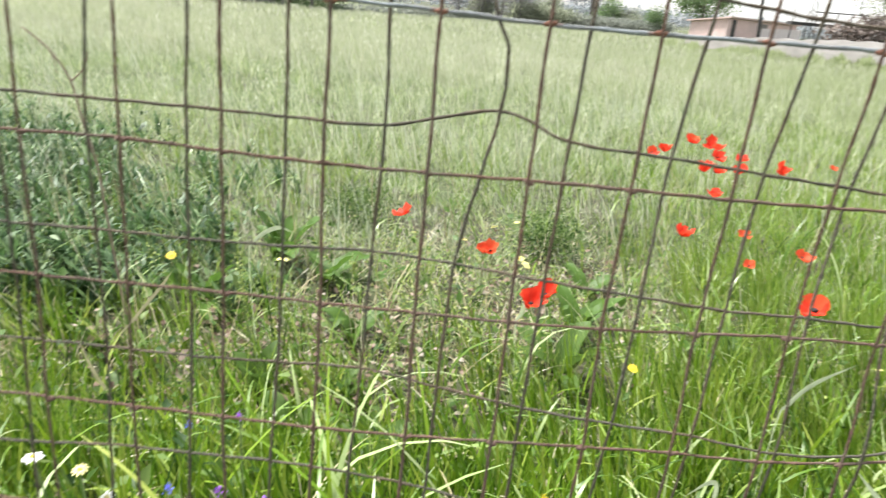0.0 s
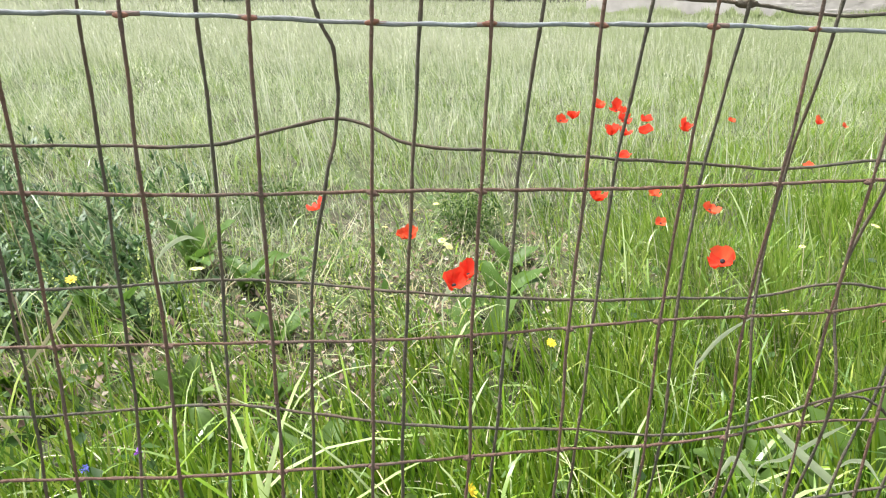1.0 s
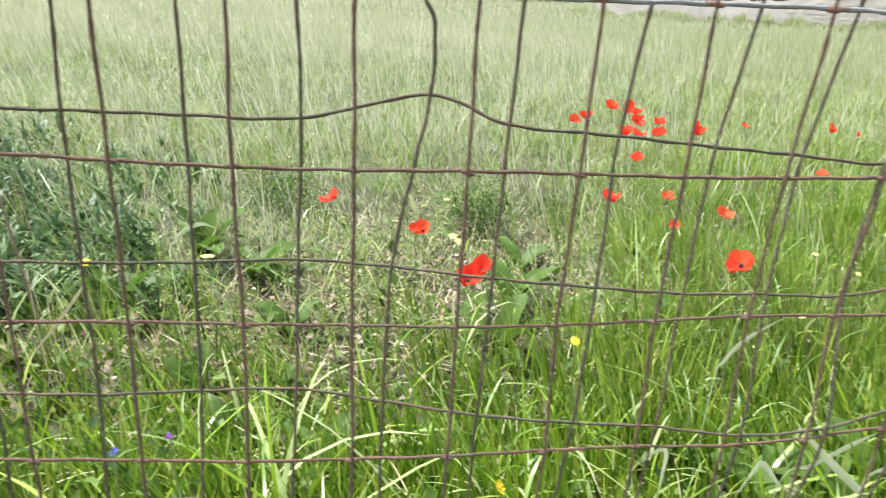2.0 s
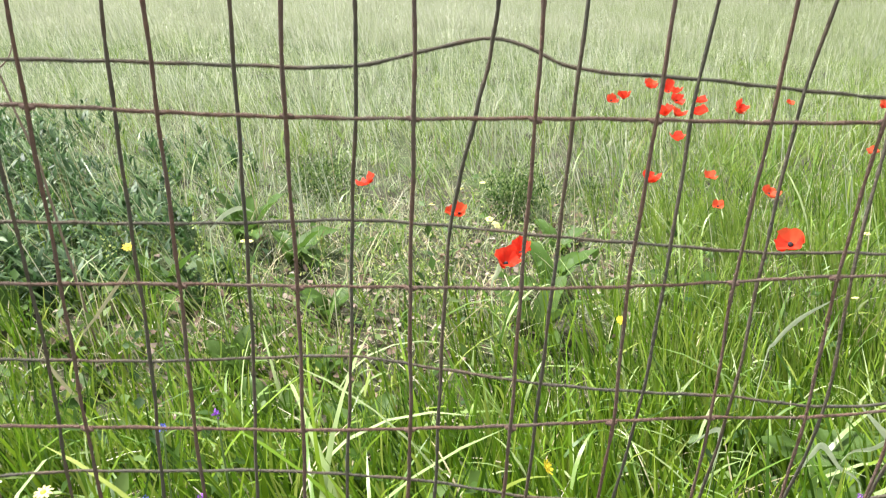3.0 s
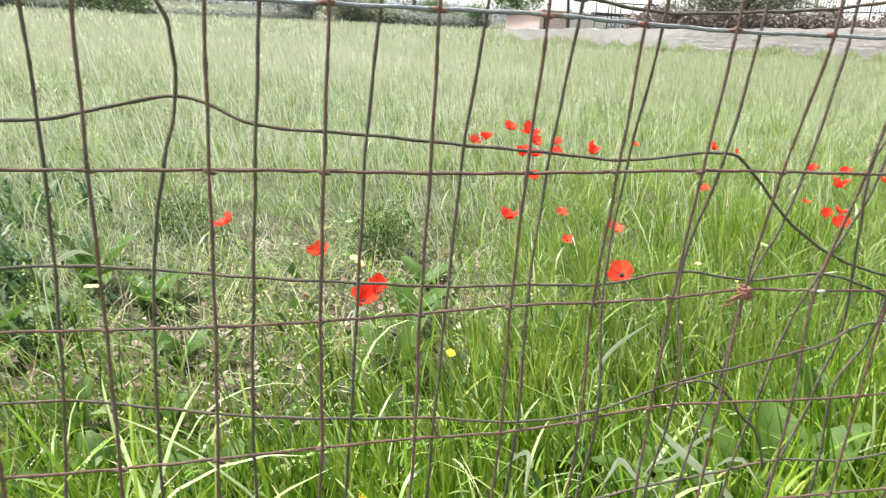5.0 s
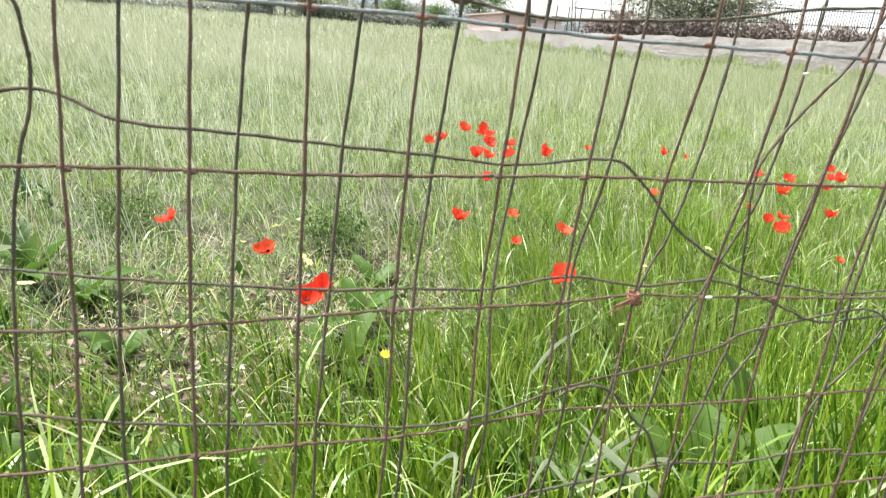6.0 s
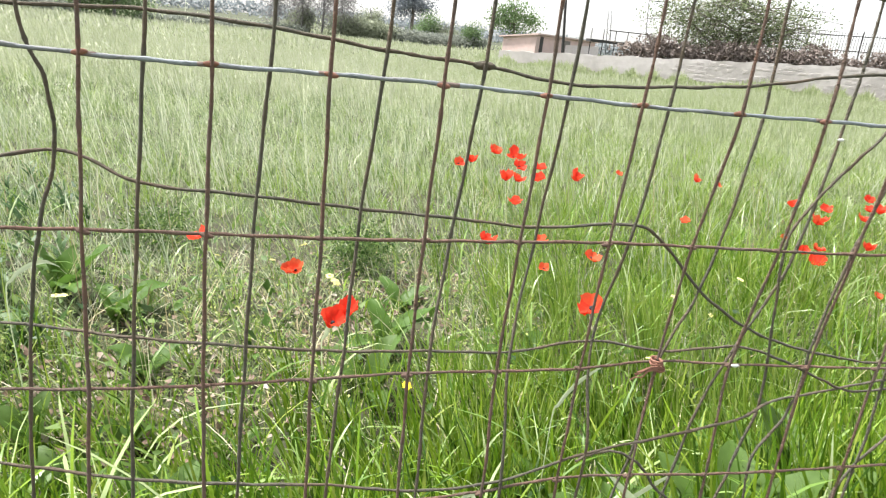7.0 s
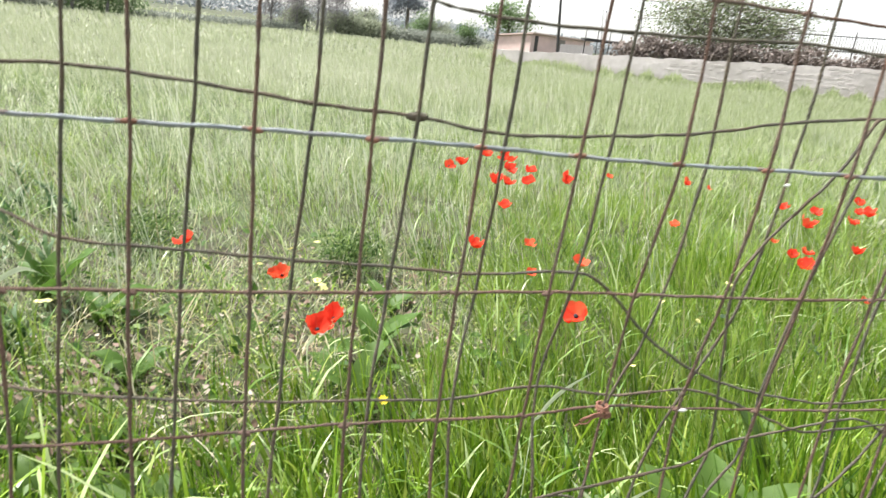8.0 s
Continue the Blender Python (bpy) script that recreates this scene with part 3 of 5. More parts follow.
def leaf_cards(c, size, tilt=0.6, long=1.6):
    """Small pointed leaves folded along the middle, round given centres."""
    n = len(c)
    turn, roll = rng.uniform(0, 6.28, n), rng.normal(0, tilt, n)
    pitch = rng.normal(0.1, tilt, n)
    d = np.stack([np.cos(turn) * np.cos(pitch), np.sin(turn) * np.cos(pitch), np.sin(pitch)], 1)
    s = np.stack([-np.sin(turn) * np.cos(roll), np.cos(turn) * np.cos(roll), np.sin(roll)], 1)
    up = np.cross(d, s)
    l, w = size[:, None] * long, size[:, None] * 0.5
    v = np.stack([c, c + d * l * 0.45 + s * w + up * w * 0.35, c + d * l, c + d * l * 0.45 - s * w + up * w * 0.35, c + d * l * 0.5], 1)
    tri = np.array([(0, 4, 1), (1, 4, 2), (0, 3, 4), (3, 2, 4)])
    return v.reshape(-1, 3), (np.arange(n)[:, None, None] * 5 + tri[None]).reshape(-1, 3)


def weed_patch():
    """A dark, uneven stand of thistle-like weeds with long upright leaves, thinning out into the grass."""
    n = 1000
    y = 1.9 + 2.7 * rng.random(n)
    u = rng.random(n)
    x = y * (-0.9 + 0.62 * u ** 1.3) + rng.normal(0, 0.1, n)
    x, y, u = x[(m := rng.random(n) < (1.0 - 0.85 * ease(0.35, 1.0, u)) * (0.45 + 0.55 * clump(x * 1.1 + 0.5, y * 1.1)))], y[m], u[m]
    n = len(x)
    h = rng.uniform(0.16, 0.44, n) * (0.5 + 0.5 * clump(x * 1.4, y * 1.4)) * (1 - 0.4 * u) * (0.8 + 0.4 * ease(2.0, 3.4, y))
    stems = blades(x, y, h, np.full(n, 0.004), np.abs(rng.normal(0.1, 0.08, n)), rng.normal(0.1, 0.15, n), segs=3)
    ps = [stems]
    # each stem carries long leaves that rise from it and bend over at the tip
    k = 12
    who = np.repeat(np.arange(n), k)
    f = rng.uniform(0.05, 0.95, n * k)
    ps.append(blades(x[who] + PLUMB * f * h[who] + rng.normal(0, 0.012, n * k), y[who] + rng.normal(0, 0.012, n * k), rng.uniform(0.07, 0.17, n * k) * (1.15 - 0.5 * f), rng.uniform(0.012, 0.026, n * k) * (1.1 - 0.4 * f),
                     rng.uniform(0.3, 1.0, n * k), rng.uniform(0.3, 1.2, n * k), segs=4, z=ground_z(x, y)[who] + f * h[who], twist=0.4))
    who = np.repeat(np.arange(n), 9)
    f = rng.uniform(0.1, 1.0, len(who))
    c = np.stack([x[who] + PLUMB * f * h[who] + rng.normal(0, 0.045, len(who)), y[who] + rng.normal(0, 0.045, len(who)), ground_z(x, y)[who] + f * h[who]], -1)
    ps.append(leaf_cards(c, rng.uniform(0.010, 0.024, len(who)), 0.8, 2.2))
    return stuff("weed_patch", ps, M_thistle, "dark green leafy thistle-like weeds in a dense stand", "weeds")


def low_herbs():
    """Small broad leaves and fine creeping herbs near the soil."""
    x, y = wedge(9000, 0.6, 3.8)
    x, y = keep(x, y, 0.25 + 0.75 * trampled(x, y))
    n = len(x)
    c = np.stack([x, y, ground_z(x, y) + rng.uniform(0.01, 0.13, n)], 1)
    small = rng.random(n) < 0.75
    size = np.where(small, rng.uniform(0.006, 0.014, n), rng.uniform(0.018, 0.04, n))
    stuff("low_herbs", [leaf_cards(c[~small], size[~small], 0.5, 1.7)], M_dock, "low broad-leaved green herbs between the grass", "weeds")
    x, y = wedge(46000, 0.8, 3.6)
    x, y = keep(x, y, (0.1 + 0.9 * trampled(x, y)) * (0.35 + 0.65 * np.sin(x * 5.1 + 2.2 * y) ** 2))
    n = len(x)
    c = np.stack([x, y, ground_z(x, y) + rng.uniform(0.0, 0.15, n) * (0.5 + 0.5 * np.sin(x * 3.3 + 1) ** 2)], 1)
    return stuff("creeping_herbs", [leaf_cards(c, rng.uniform(0.005, 0.012, n), 0.7, 1.8)], M_herb, "fine yellow-green creeping herbs over the dry patch", "weeds")


def leaf_litter():
    """Dead brown leaves and pale scraps lying between the tufts."""
    x = np.concatenate([rng.normal(-0.45, 0.42, 950), rng.normal(0.45, 0.3, 500)])
    y = np.concatenate([rng.normal(1.72, 0.26, 950), rng.normal(2.6, 0.35, 500)])
    x, y = keep(x, y, (y > 1.1) & (y < 3.4))
    n = len(x)
    c = np.stack([x, y, ground_z(x, y) + rng.uniform(0.01, 0.07, n)], 1)
    return stuff("leaf_litter", [leaf_cards(c, rng.uniform(0.010, 0.032, n), 0.5, 1.3)], M_litter, "dead pinkish-brown leaves lying between the tufts", "leaves")


leaf_litter()
lush_grass()
stem_leaves("stem_leaves", M_lush, 0.75, "short green leaf blades standing off the grass stems")
stem_leaves("glossy_stem_leaves", M_sheen_blade, 0.5, "short pale glossy leaf blades standing off the grass stems")
meadow_grass()
fresh_grass()
mid_grass()
pale_blades()
rough_grass()
broad_herbs()
far_grass()
dry_grass()
grass_stalks()
wild_oats()
tall_oats()
weed_patch()
low_herbs()


# ---- the fence: two sheets of rusty welded mesh, one behind the other ----
WIRE = 0.0009


def wire(name, points, parent, mat, radius=WIRE, label="", fine=16):
    line = spline(points, fine)
    k = np.arange(len(line))
    ph = rng.uniform(0, 6.28, 3)
    q = k * 10.0 / fine
    line = line + np.stack([np.sin(q * 0.9 + ph[0]), 0.6 * np.sin(q * 0.7 + ph[1]), np.sin(q * 1.1 + ph[2])], 1) * 0.0002
    v, f = tube(line, radius * (1 + 0.07 * np.sin(k * 1.7 + ph[0]) + rng.normal(0, 0.10, len(k))), 6)
    return child(name, mesh_from(name, v, f, mat), parent, label)


def weld_mesh(mat, r=0.0014):
    bm = bmesh.new()
    bmesh.ops.create_icosphere(bm, subdivisions=2, radius=1)
    for v in bm.verts:
        q = v.co * (1 + 0.18 * noise.noise(v.co * 2.3))
        v.co = (q.x * r * 2.4, q.y * r * 1.0, q.z * r * 0.95)
    me = bpy.data.meshes.new("weld")
    bm.to_mesh(me)
    bm.free()
    me.materials.append(mat)
    me.polygons.foreach_set("use_smooth", [True] * len(me.polygons))
    return me


front = thing("mesh_fence", (0, 0, 0), "rusty brown welded wire mesh fence with one galvanised wire", "fence", "sheets of wire mesh")
FX0, FX1, TOP = -18, 24, 1.4244


def front_x(i, z):
    return 0.0494 * i + 0.0035 - (1.20 - z) * 0.017


def front_at(i, z):
    """A crossing of the front sheet, which is pushed back and up low down on one side."""
    low = min(1.0, max(0.0, (1.20 - z) / 0.07))
    side = float(ease(3.0, 6.0, np.array(float(i))))
    deep = min(1.0, max(0.0, (1.06 - z) / 0.07))
    dx = -0.0020 * side * low - 0.003 * side * deep
    dz = 0.0042 * side * low + 0.0050 * side * deep * (1 - min(1.0, max(0.0, (0.97 - z) / 0.2)))
    dy = 0.004 * side * low + 0.010 * side * math.exp(-((z - 1.052) / 0.045) ** 2) * math.exp(-((i - 5.8) / 2.2) ** 2) + 0.003 * side * math.exp(-((z - 1.052) / 0.05) ** 2)
    return front_x(i, z) + dx + bent(BENT_X, i, z), dy + bent(BENT_Y, i, z), z + dz + bent(BENT_Z, i, z)


# how far each crossing of the front sheet is bent out of true, in tenths of a millimetre, row by row down from the galvanised wire
BENT_X = [
    [-6, -6, -6, -5, 1, 7, 5, 0, 14, 10, -4, -4, -4],
    [-16, -15, -3, 4, 5, 8, 9, 9, 2, -8, -15, 8, 8],
    [-11, -18, 3, 15, 4, 8, 19, 5, 12, 6, 20, -2, 1],
    [-16, -11, 11, 27, 14, 22, 32, 26, 19, 13, -14, -5, -5],
]
BENT_Y = [
    [-28, -28, -28, 15, 30, 20, 24, -11, 49, 31, -43, -43, -43],
    [-18, -4, -17, -22, -18, -11, 33, 40, 27, 2, -19, -26, -26],
    [-13, 17, 15, 28, -20, 7, 42, 48, 56, -29, -18, -19, -21],
    [-38, -7, -55, -11, -89, -34, 3, 9, 15, 21, 16, 1, 1],
]
BENT_Z = [
    [5, 5, 5, 1, -7, -4, -3, -1, -6, -5, 2, 2, 2],
    [26, 13, 9, 6, 7, 9, 4, 14, 12, -1, -7, 0, 0],
    [9, -11, -21, -24, 3, 0, 2, 27, 10, 6, 3, -12, -8],
    [8, -18, 7, -26, 41, 28, 28, 24, 20, 15, -7, -6, -6],
]


def bent(table, i, z):
    """The bend at a crossing, fading out beyond the rows and columns that are bent."""
    r, k = (1.20 - z) / 0.0748, i + 4
    fade = max(0.0, 1 - max(0, -k, k - 12) / 3) * max(0.0, 1 - max(0.0, -r, r - 3) / 2)
    r, k = min(3.0, max(0.0, r)), min(12, max(0, k))
    a, b = table[int(r)][k], table[min(3, int(r) + 1)][k]
    return (a + (b - a) * (r - int(r))) * fade / 10000


front_rows = [1.4244, 1.3496, 1.2748] + [1.20 - 0.0748 * j for j in range(0, 12)]
for i in range(FX0, FX1 + 1):
    zs = [TOP] + front_rows[1:] + [0.3]
    wire("wire", [(front_at(i, z)[0] + 0.0005 * math.sin(i * 2.3 + z * 31), front_at(i, z)[1] - 0.0011, front_at(i, z)[2]) for z in zs], front, M_rust, fine=18 if -8 < i < 15 else 3)
front_wires = []
for z in front_rows:
    zinc = abs(z - 1.20) < 0.001
    front_wires.append(wire("wire", [(front_at(i, z)[0], front_at(i, z)[1] + 0.0011, front_at(i, z)[2] + 0.0007 * math.sin(i * 1.3 + z * 40)) for i in range(FX0, FX1 + 1)], front,
         M_zinc if zinc else M_rust, WIRE * (1.12 if zinc else 0.95), "galvanised grey tension wire" if zinc else "", 12))
bead = weld_mesh(M_weld)
small_bead = weld_mesh(M_rust, 0.00135)
for i in range(-7, 15):
    for j, z in enumerate(front_rows[2:8]):
        w = child("weld", bead if j == 1 else small_bead, front_wires[j + 2], "rusty weld")
        w.location = front_at(i, z)
        w.rotation_euler = (0, rng.normal(0, 0.15), 0)

for i in range(-7, 15):
    # rust has crept along the galvanised wire from each weld
    (xa, ya, za), (xb, yb, zb), (xc, yc, zc) = front_at(i - 1, 1.20), front_at(i, 1.20), front_at(i + 1, 1.20)
    f, g = 0.05 + 0.08 * math.sin(i * 2.1) ** 2, 0.05 + 0.10 * math.sin(i * 1.3 + 1) ** 2
    wob = 0.0007 * math.sin(i * 1.3 + 48)
    run = [(xb + (xa - xb) * f, yb + 0.0011, zb + (za - zb) * f + wob), (xb, yb + 0.0011, zb + wob), (xb + (xc - xb) * g, yb + 0.0011, zb + (zc - zb) * g + wob)]
    v, q = tube(spline(run, 4), WIRE * np.array([1.08, 1.14, 1.15, 1.16, 1.17, 1.16, 1.15, 1.14, 1.08]), 8)
    child("rust_stain", mesh_from("rust_stain", v, q, M_stain), front_wires[3], "brown rust stain")

back = thing("mesh_fence", (0, 0.018, 0), "bent and torn rusty wire mesh sheet behind the fence", "fence", "sheets of wire mesh")
BX = [-0.0245 + 0.0484 * i for i in range(-16, 24)]
# sag of each row, in millimetres, from the fourth wire before the dent onwards
SAG = {
    -1: [0, 0, 0, 0, 0, 0, -3, -12, -26, -30, -29, -27, -24],
    0: [2, 2, -1, 0, 0, 3.0, 1.4, -3.1, -5.4, -9.7, -6.2, -1, 8],
    1: [0.3, -0.2, -1.8, -0.6, 11.3, 0.9, -2.2, -6.6, -10.9, -14.9, -6.6, None, None],
    2: [1.0, -0.4, -1.6, -2.2, -2.4, -1.5, -4.1, -9.8, -10.0, -13.2, -6.7, -13, -10],
    3: [-0.5, -0.4, -5.8, -2.2, -6.6, -7.8, -10.5, -12.8, -19, -15, 1, 11, 22],
    4: [3, 2.6, 2.3, 0.8, -7.4, -15.9, -20, -25, -24, -20, -12, -6, 0],
}


def back_x(i, z):
    return -0.0245 + 0.0484 * i - (1.1435 - z) * 0.035


# sideways and depthwise drift of the crossings, in tenths of a millimetre
DRIFT = {
    0: [-8, -8, -8, -8, -8, -8, 34, 38, 19, -38, 11, 11, 11],
    1: [-18, -11, -8, 22, 111, -18, 4, 6, 7, -6, -14, -14, -14],
    2: [-11, -8, 3, 2, -18, -22, -1, -10, -42, -63, -65, -65, -65],
    3: [1, 13, -7, 8, -23, -21, -1, -33, -33, -33, -33, -33, -33],
    4: [-6, -6, 4, 1, -10, 3, 3, 3, 3, 3, 3, 3, 3],
}
DEPTH = {
    0: [20, 20, 20, 20, 20, 20, -81, -68, -29, -55, -66, -66, -66],
    1: [-40, 2, 75, 43, 64, -25, -40, -2, 68, 111, -48, -48, -48],
    2: [-13, 18, 74, 143, 76, -73, -104, -42, -31, 22, 38, 38, 38],
    3: [14, 1, 118, 77, 27, -85, -120, -127, -127, -127, -127, -127, -127],
    4: [10, 10, 14, -5, 24, 1, 1, 1, 1, 1, 1, 1, 1],
}


def drift(table, i, j):
    k = i + 4
    fade = max(0.0, 1 - max(0, -k, k - 12) / 2)
    return table.get(j, table[0 if j < 0 else 4])[min(12, max(0, k))] * fade / 10000


def back_row(j):
    z0 = 1.215 - 0.0715 * j
    pts = []
    for i in range(-16, 9):
        s = SAG[j][i + 4] if i >= -4 else 0
        if s is not None:
            pts.append((back_x(i, z0) + drift(DRIFT, i, j), drift(DEPTH, i, j), z0 + s / 1000))
    return pts


TAILS = {
    -1: [(0.44, 0, 1.262), (0.55, 0, 1.27), (1.1, 0, 1.28)],
    0: [(0.424, 0, 1.229), (0.46, 0, 1.231), (0.56, 0, 1.226), (1.1, 0, 1.22)],
    1: [(0.29, 0, 1.124), (0.318, 0, 1.098), (0.354, 0, 1.076), (0.389, 0, 1.064), (0.424, 0, 1.057), (0.46, 0, 1.053), (0.53, 0, 1.058), (0.64, 0, 1.07), (1.1, 0, 1.08)],
    2: [(0.384, 0, 1.055), (0.416, 0, 1.042), (0.441, 0, 1.033), (0.47, 0, 1.034), (0.51, -0.004, 1.040)],
    3: [(0.385, 0, 1.026), (0.422, 0, 1.033), (0.461, 0, 1.040), (0.486, 0, 1.040), (0.515, 0, 1.025), (0.56, 0, 1.0)],
    4: [(0.36, 0, 0.93), (0.407, 0, 0.924), (0.455, 0, 0.928), (0.496, 0, 0.927), (0.56, 0, 0.92), (1.1, 0, 0.92)],
}
for j in SAG:
    pts = back_row(j)
    tail = [p for p in TAILS[j] if p[0] > pts[-1][0] + 0.008]
    wire("wire", pts + tail, back, M_dark_wire, WIRE * 0.95, fine=12)
for j in list(range(5, 13)) + [-2, -3]:
    z0 = 1.215 - 0.0715 * j
    wire("wire", [(x, 0.002 * math.sin(x * 30), z0 - 0.012 * math.exp(-((x - 0.1) / 0.15) ** 2)) for x in BX], back, M_dark_wire, WIRE * 0.95, fine=5)


def back_column(i):
    pts = [(back_x(i, z) + drift(DRIFT, i, 0), drift(DEPTH, i, 0) - 0.0025, z) for z in (1.43, 1.3)]
    for j in range(0, 5):
        z0 = 1.215 - 0.0715 * j
        s = SAG[j][i + 4] if -4 <= i <= 8 else 0
        if s is None:
            continue
        pts.append((back_x(i, z0) + drift(DRIFT, i, j), drift(DEPTH, i, j) - 0.0025, z0 + s / 1000))
        if (i, j) == (0, 0):
            pts += [(-0.0135, -0.0025, 1.186)]
        if (i, j) == (0, 1):
            pts.append((-0.0205, -0.0005, 1.120))
    return pts + [(back_x(i, z) + drift(DRIFT, i, 4), drift(DEPTH, i, 4) - 0.0025, z) for z in (0.85, 0.7, 0.5, 0.3)]


for i in list(range(-16, 7)) + list(range(12, 24)):
    wire("wire", back_column(i), back, M_dark_wire, fine=18 if -8 < i < 15 else 3)
TORN = [
    [(0.331, 0, 1.43), (0.329, 0, 1.258), (0.330, 0, 1.2), (0.324, 0, 1.139), (0.315, 0, 1.094), (0.301, 0, 1.055), (0.297, 0, 0.997), (0.289, 0, 0.96), (0.282, 0, 0.9), (0.272, 0, 0.7), (0.265, 0, 0.3)],
    [(0.386, 0, 1.43), (0.384, 0, 1.258), (0.383, 0, 1.221), (0.378, 0, 1.161), (0.370, 0, 1.113), (0.355, 0, 1.077), (0.336, 0, 1.028), (0.327, 0, 0.976), (0.318, 0, 0.9), (0.315, 0, 0.7)],
    [(0.425, -0.003, 1.229), (0.409, -0.004, 1.2), (0.391, -0.004, 1.178), (0.375, -0.004, 1.158), (0.362, -0.004, 1.132), (0.367, -0.003, 1.09), (0.377, 0, 1.027), (0.37, 0, 0.99), (0.366, 0, 0.965), (0.35, 0, 0.91)],
    [(0.440, 0, 1.43), (0.437, 0, 1.26), (0.430, 0, 1.205), (0.418, 0, 1.15), (0.411, 0, 1.121), (0.403, 0, 1.065), (0.403, 0, 1.037), (0.397, 0, 1.012), (0.383, 0, 0.987), (0.385, 0, 0.953), (0.388, 0, 0.92), (0.39, 0, 0.8)],
    [(0.490, 0, 1.43), (0.480, 0, 1.22), (0.468, 0, 1.119), (0.465, 0, 1.05), (0.467, 0, 0.997), (0.464, 0, 0.946), (0.468, 0, 0.86), (0.46, 0, 0.6)],
    [(0.535, 0, 1.1), (0.501, 0, 1.026), (0.485, 0, 1.0), (0.461, 0, 0.970), (0.452, 0, 0.938), (0.452, 0, 0.888), (0.44, 0, 0.8)],
    [(0.540, 0, 1.43), (0.536, 0, 1.2), (0.525, 0, 1.06), (0.512, 0, 0.97), (0.505, 0, 0.88), (0.5, 0, 0.6)],
    [(0.262, 0.003, 0.985), (0.272, 0.002, 0.991), (0.287, 0, 0.993), (0.303, -0.002, 0.984), (0.316, -0.003, 0.968), (0.330, -0.002, 0.955), (0.345, 0, 0.925)],
]
for pts in TORN:
    wire("wire", pts, back, M_dark_wire, WIRE, "bent loose wire")
knot = child("weld", weld_mesh(M_dark_wire, 0.0024), back)
knot.location = (0.1736, -0.0029, 1.2096)


def wire_tie():
    """A rusty strand wound round both sheets, with a frayed tail."""
    tie = thing("wire_tie", (0.2965, 0.011, 1.055), "orange rusty twisted wire tie binding two mesh sheets", "wire tie")
    for k in range(2):
        loops = [(0.0024 * math.sin(a + k) - 0.0014 * math.sin(a * 0.31 + k), 0.001 + 0.0042 * math.cos(a + k), 0.0004 + 0.0030 * math.sin(a * 0.27 + 2 * k) + 0.0006 * math.sin(a)) for a in np.linspace(0, 6.28 * 4.3, 84)]
        v, f = tube(loops, 0.0006, 6)
        child("coil", mesh_from("coil", v, f, M_weld), tie)
    for k in range(4):
        q, w = math.sin(k * 2.4), math.cos(k * 1.7)
        tail = spline([(-0.002, -0.003, 0.001 * q), (-0.008 + 0.001 * w, -0.005, 0.0005 + 0.0015 * q), (-0.0125, -0.005 + 0.001 * w, -0.002 + 0.0018 * q), (-0.0150 + 0.001 * w, -0.0045, -0.0030 + 0.0018 * q), (-0.0165 + 0.002 * q, -0.004, -0.0048 + 0.0020 * w)], 5)
        v, f = tube(tail, np.linspace(0.0006, 0.0004, len(tail)), 6)
        child("tail", mesh_from("tail", v, f, M_weld), tie)
    return tie


wire_tie()
for x, y, z, r in ((0.3445, 0.008, 1.0566, 0.0011), (0.3805, 0.0165, 1.190, 0.0009)):
    crust = tagged(new("lichen_crust", weld_mesh(M_lichen, r)), "small white crust of lichen on a rusty wire", "lichen")
    crust.location = (x, y, z)


# ---- a dead forked weed stalk among the weeds ----
def dead_stalk():
    base = (-1.02, 1.6, float(ground_z(-1.02, 1.6)))
    st = thing("dead_stalk", base, "dead brown forked weed stalk leaning over the weeds", "plant")
    for name, line, r0, r1 in (
        ("stem", [(-1.075, 1.6, 0.52), (-1.088, 1.6, 0.654), (-1.12, 1.6, 0.788), (-1.146, 1.6, 0.907), (-1.193, 1.6, 0.978), (-1.23, 1.6, 1.012), (-1.268, 1.6, 1.039)], 0.0045, 0.0022),
        ("branch", [(-1.144, 1.6, 0.903), (-1.114, 1.6, 0.93), (-1.096, 1.6, 0.959), (-1.087, 1.6, 0.99)], 0.0026, 0.0012),
        ("branch", [(-1.193, 1.6, 0.978), (-1.186, 1.6, 0.957), (-1.184, 1.6, 0.921)], 0.0022, 0.0012),
    ):
        pts = ([(0.0, 0.0, -0.02)] if name == "stem" else []) + [tuple(np.array(p) - np.array(base)) for p in line]
        pts = spline(pts, 5)
        v, f = tube(pts, np.linspace(r0, r1, len(pts)), 6)
        child(name, mesh_from(name, v, f, M_litter), st)
    return st


dead_stalk()


# ---- flowers ----
def petal(size, cup, ruffle, seed):
    """One crumpled, cupped petal spreading along +x from the middle."""
    nu, nv = 6, 11
    verts, faces = [], []
    for a in range(nu + 1):
        u = a / nu
        for b in range(nv + 1):
            w = b / nv * 2 - 1
            half = math.sin(min(1.0, 0.12 + u * 1.05) * math.pi * 0.58) * 1.55
            r = u * (1 - 0.10 * w * w)
            x, y = r * math.cos(w * half * 0.9), r * math.sin(w * half * 0.9) * 1.15
            r *= 1 + u * (0.07 * math.sin(w * 6.3 + seed * 1.3) + 0.05 * math.sin(w * 14 + seed * 2.9))
            z = cup * r ** 1.6 + ruffle * 1.3 * u * u * math.sin(w * 5.5 + seed * 2.1) + ruffle * 0.8 * math.sin(w * 12 + seed + u * 4) * u ** 2
            verts.append((x * size, y * size, z * size))
    for a in range(nu):
        for b in range(nv):
            k = a * (nv + 1) + b
            faces.append((k, k + nv + 1, k + nv + 2, k + 1))
    return verts, faces


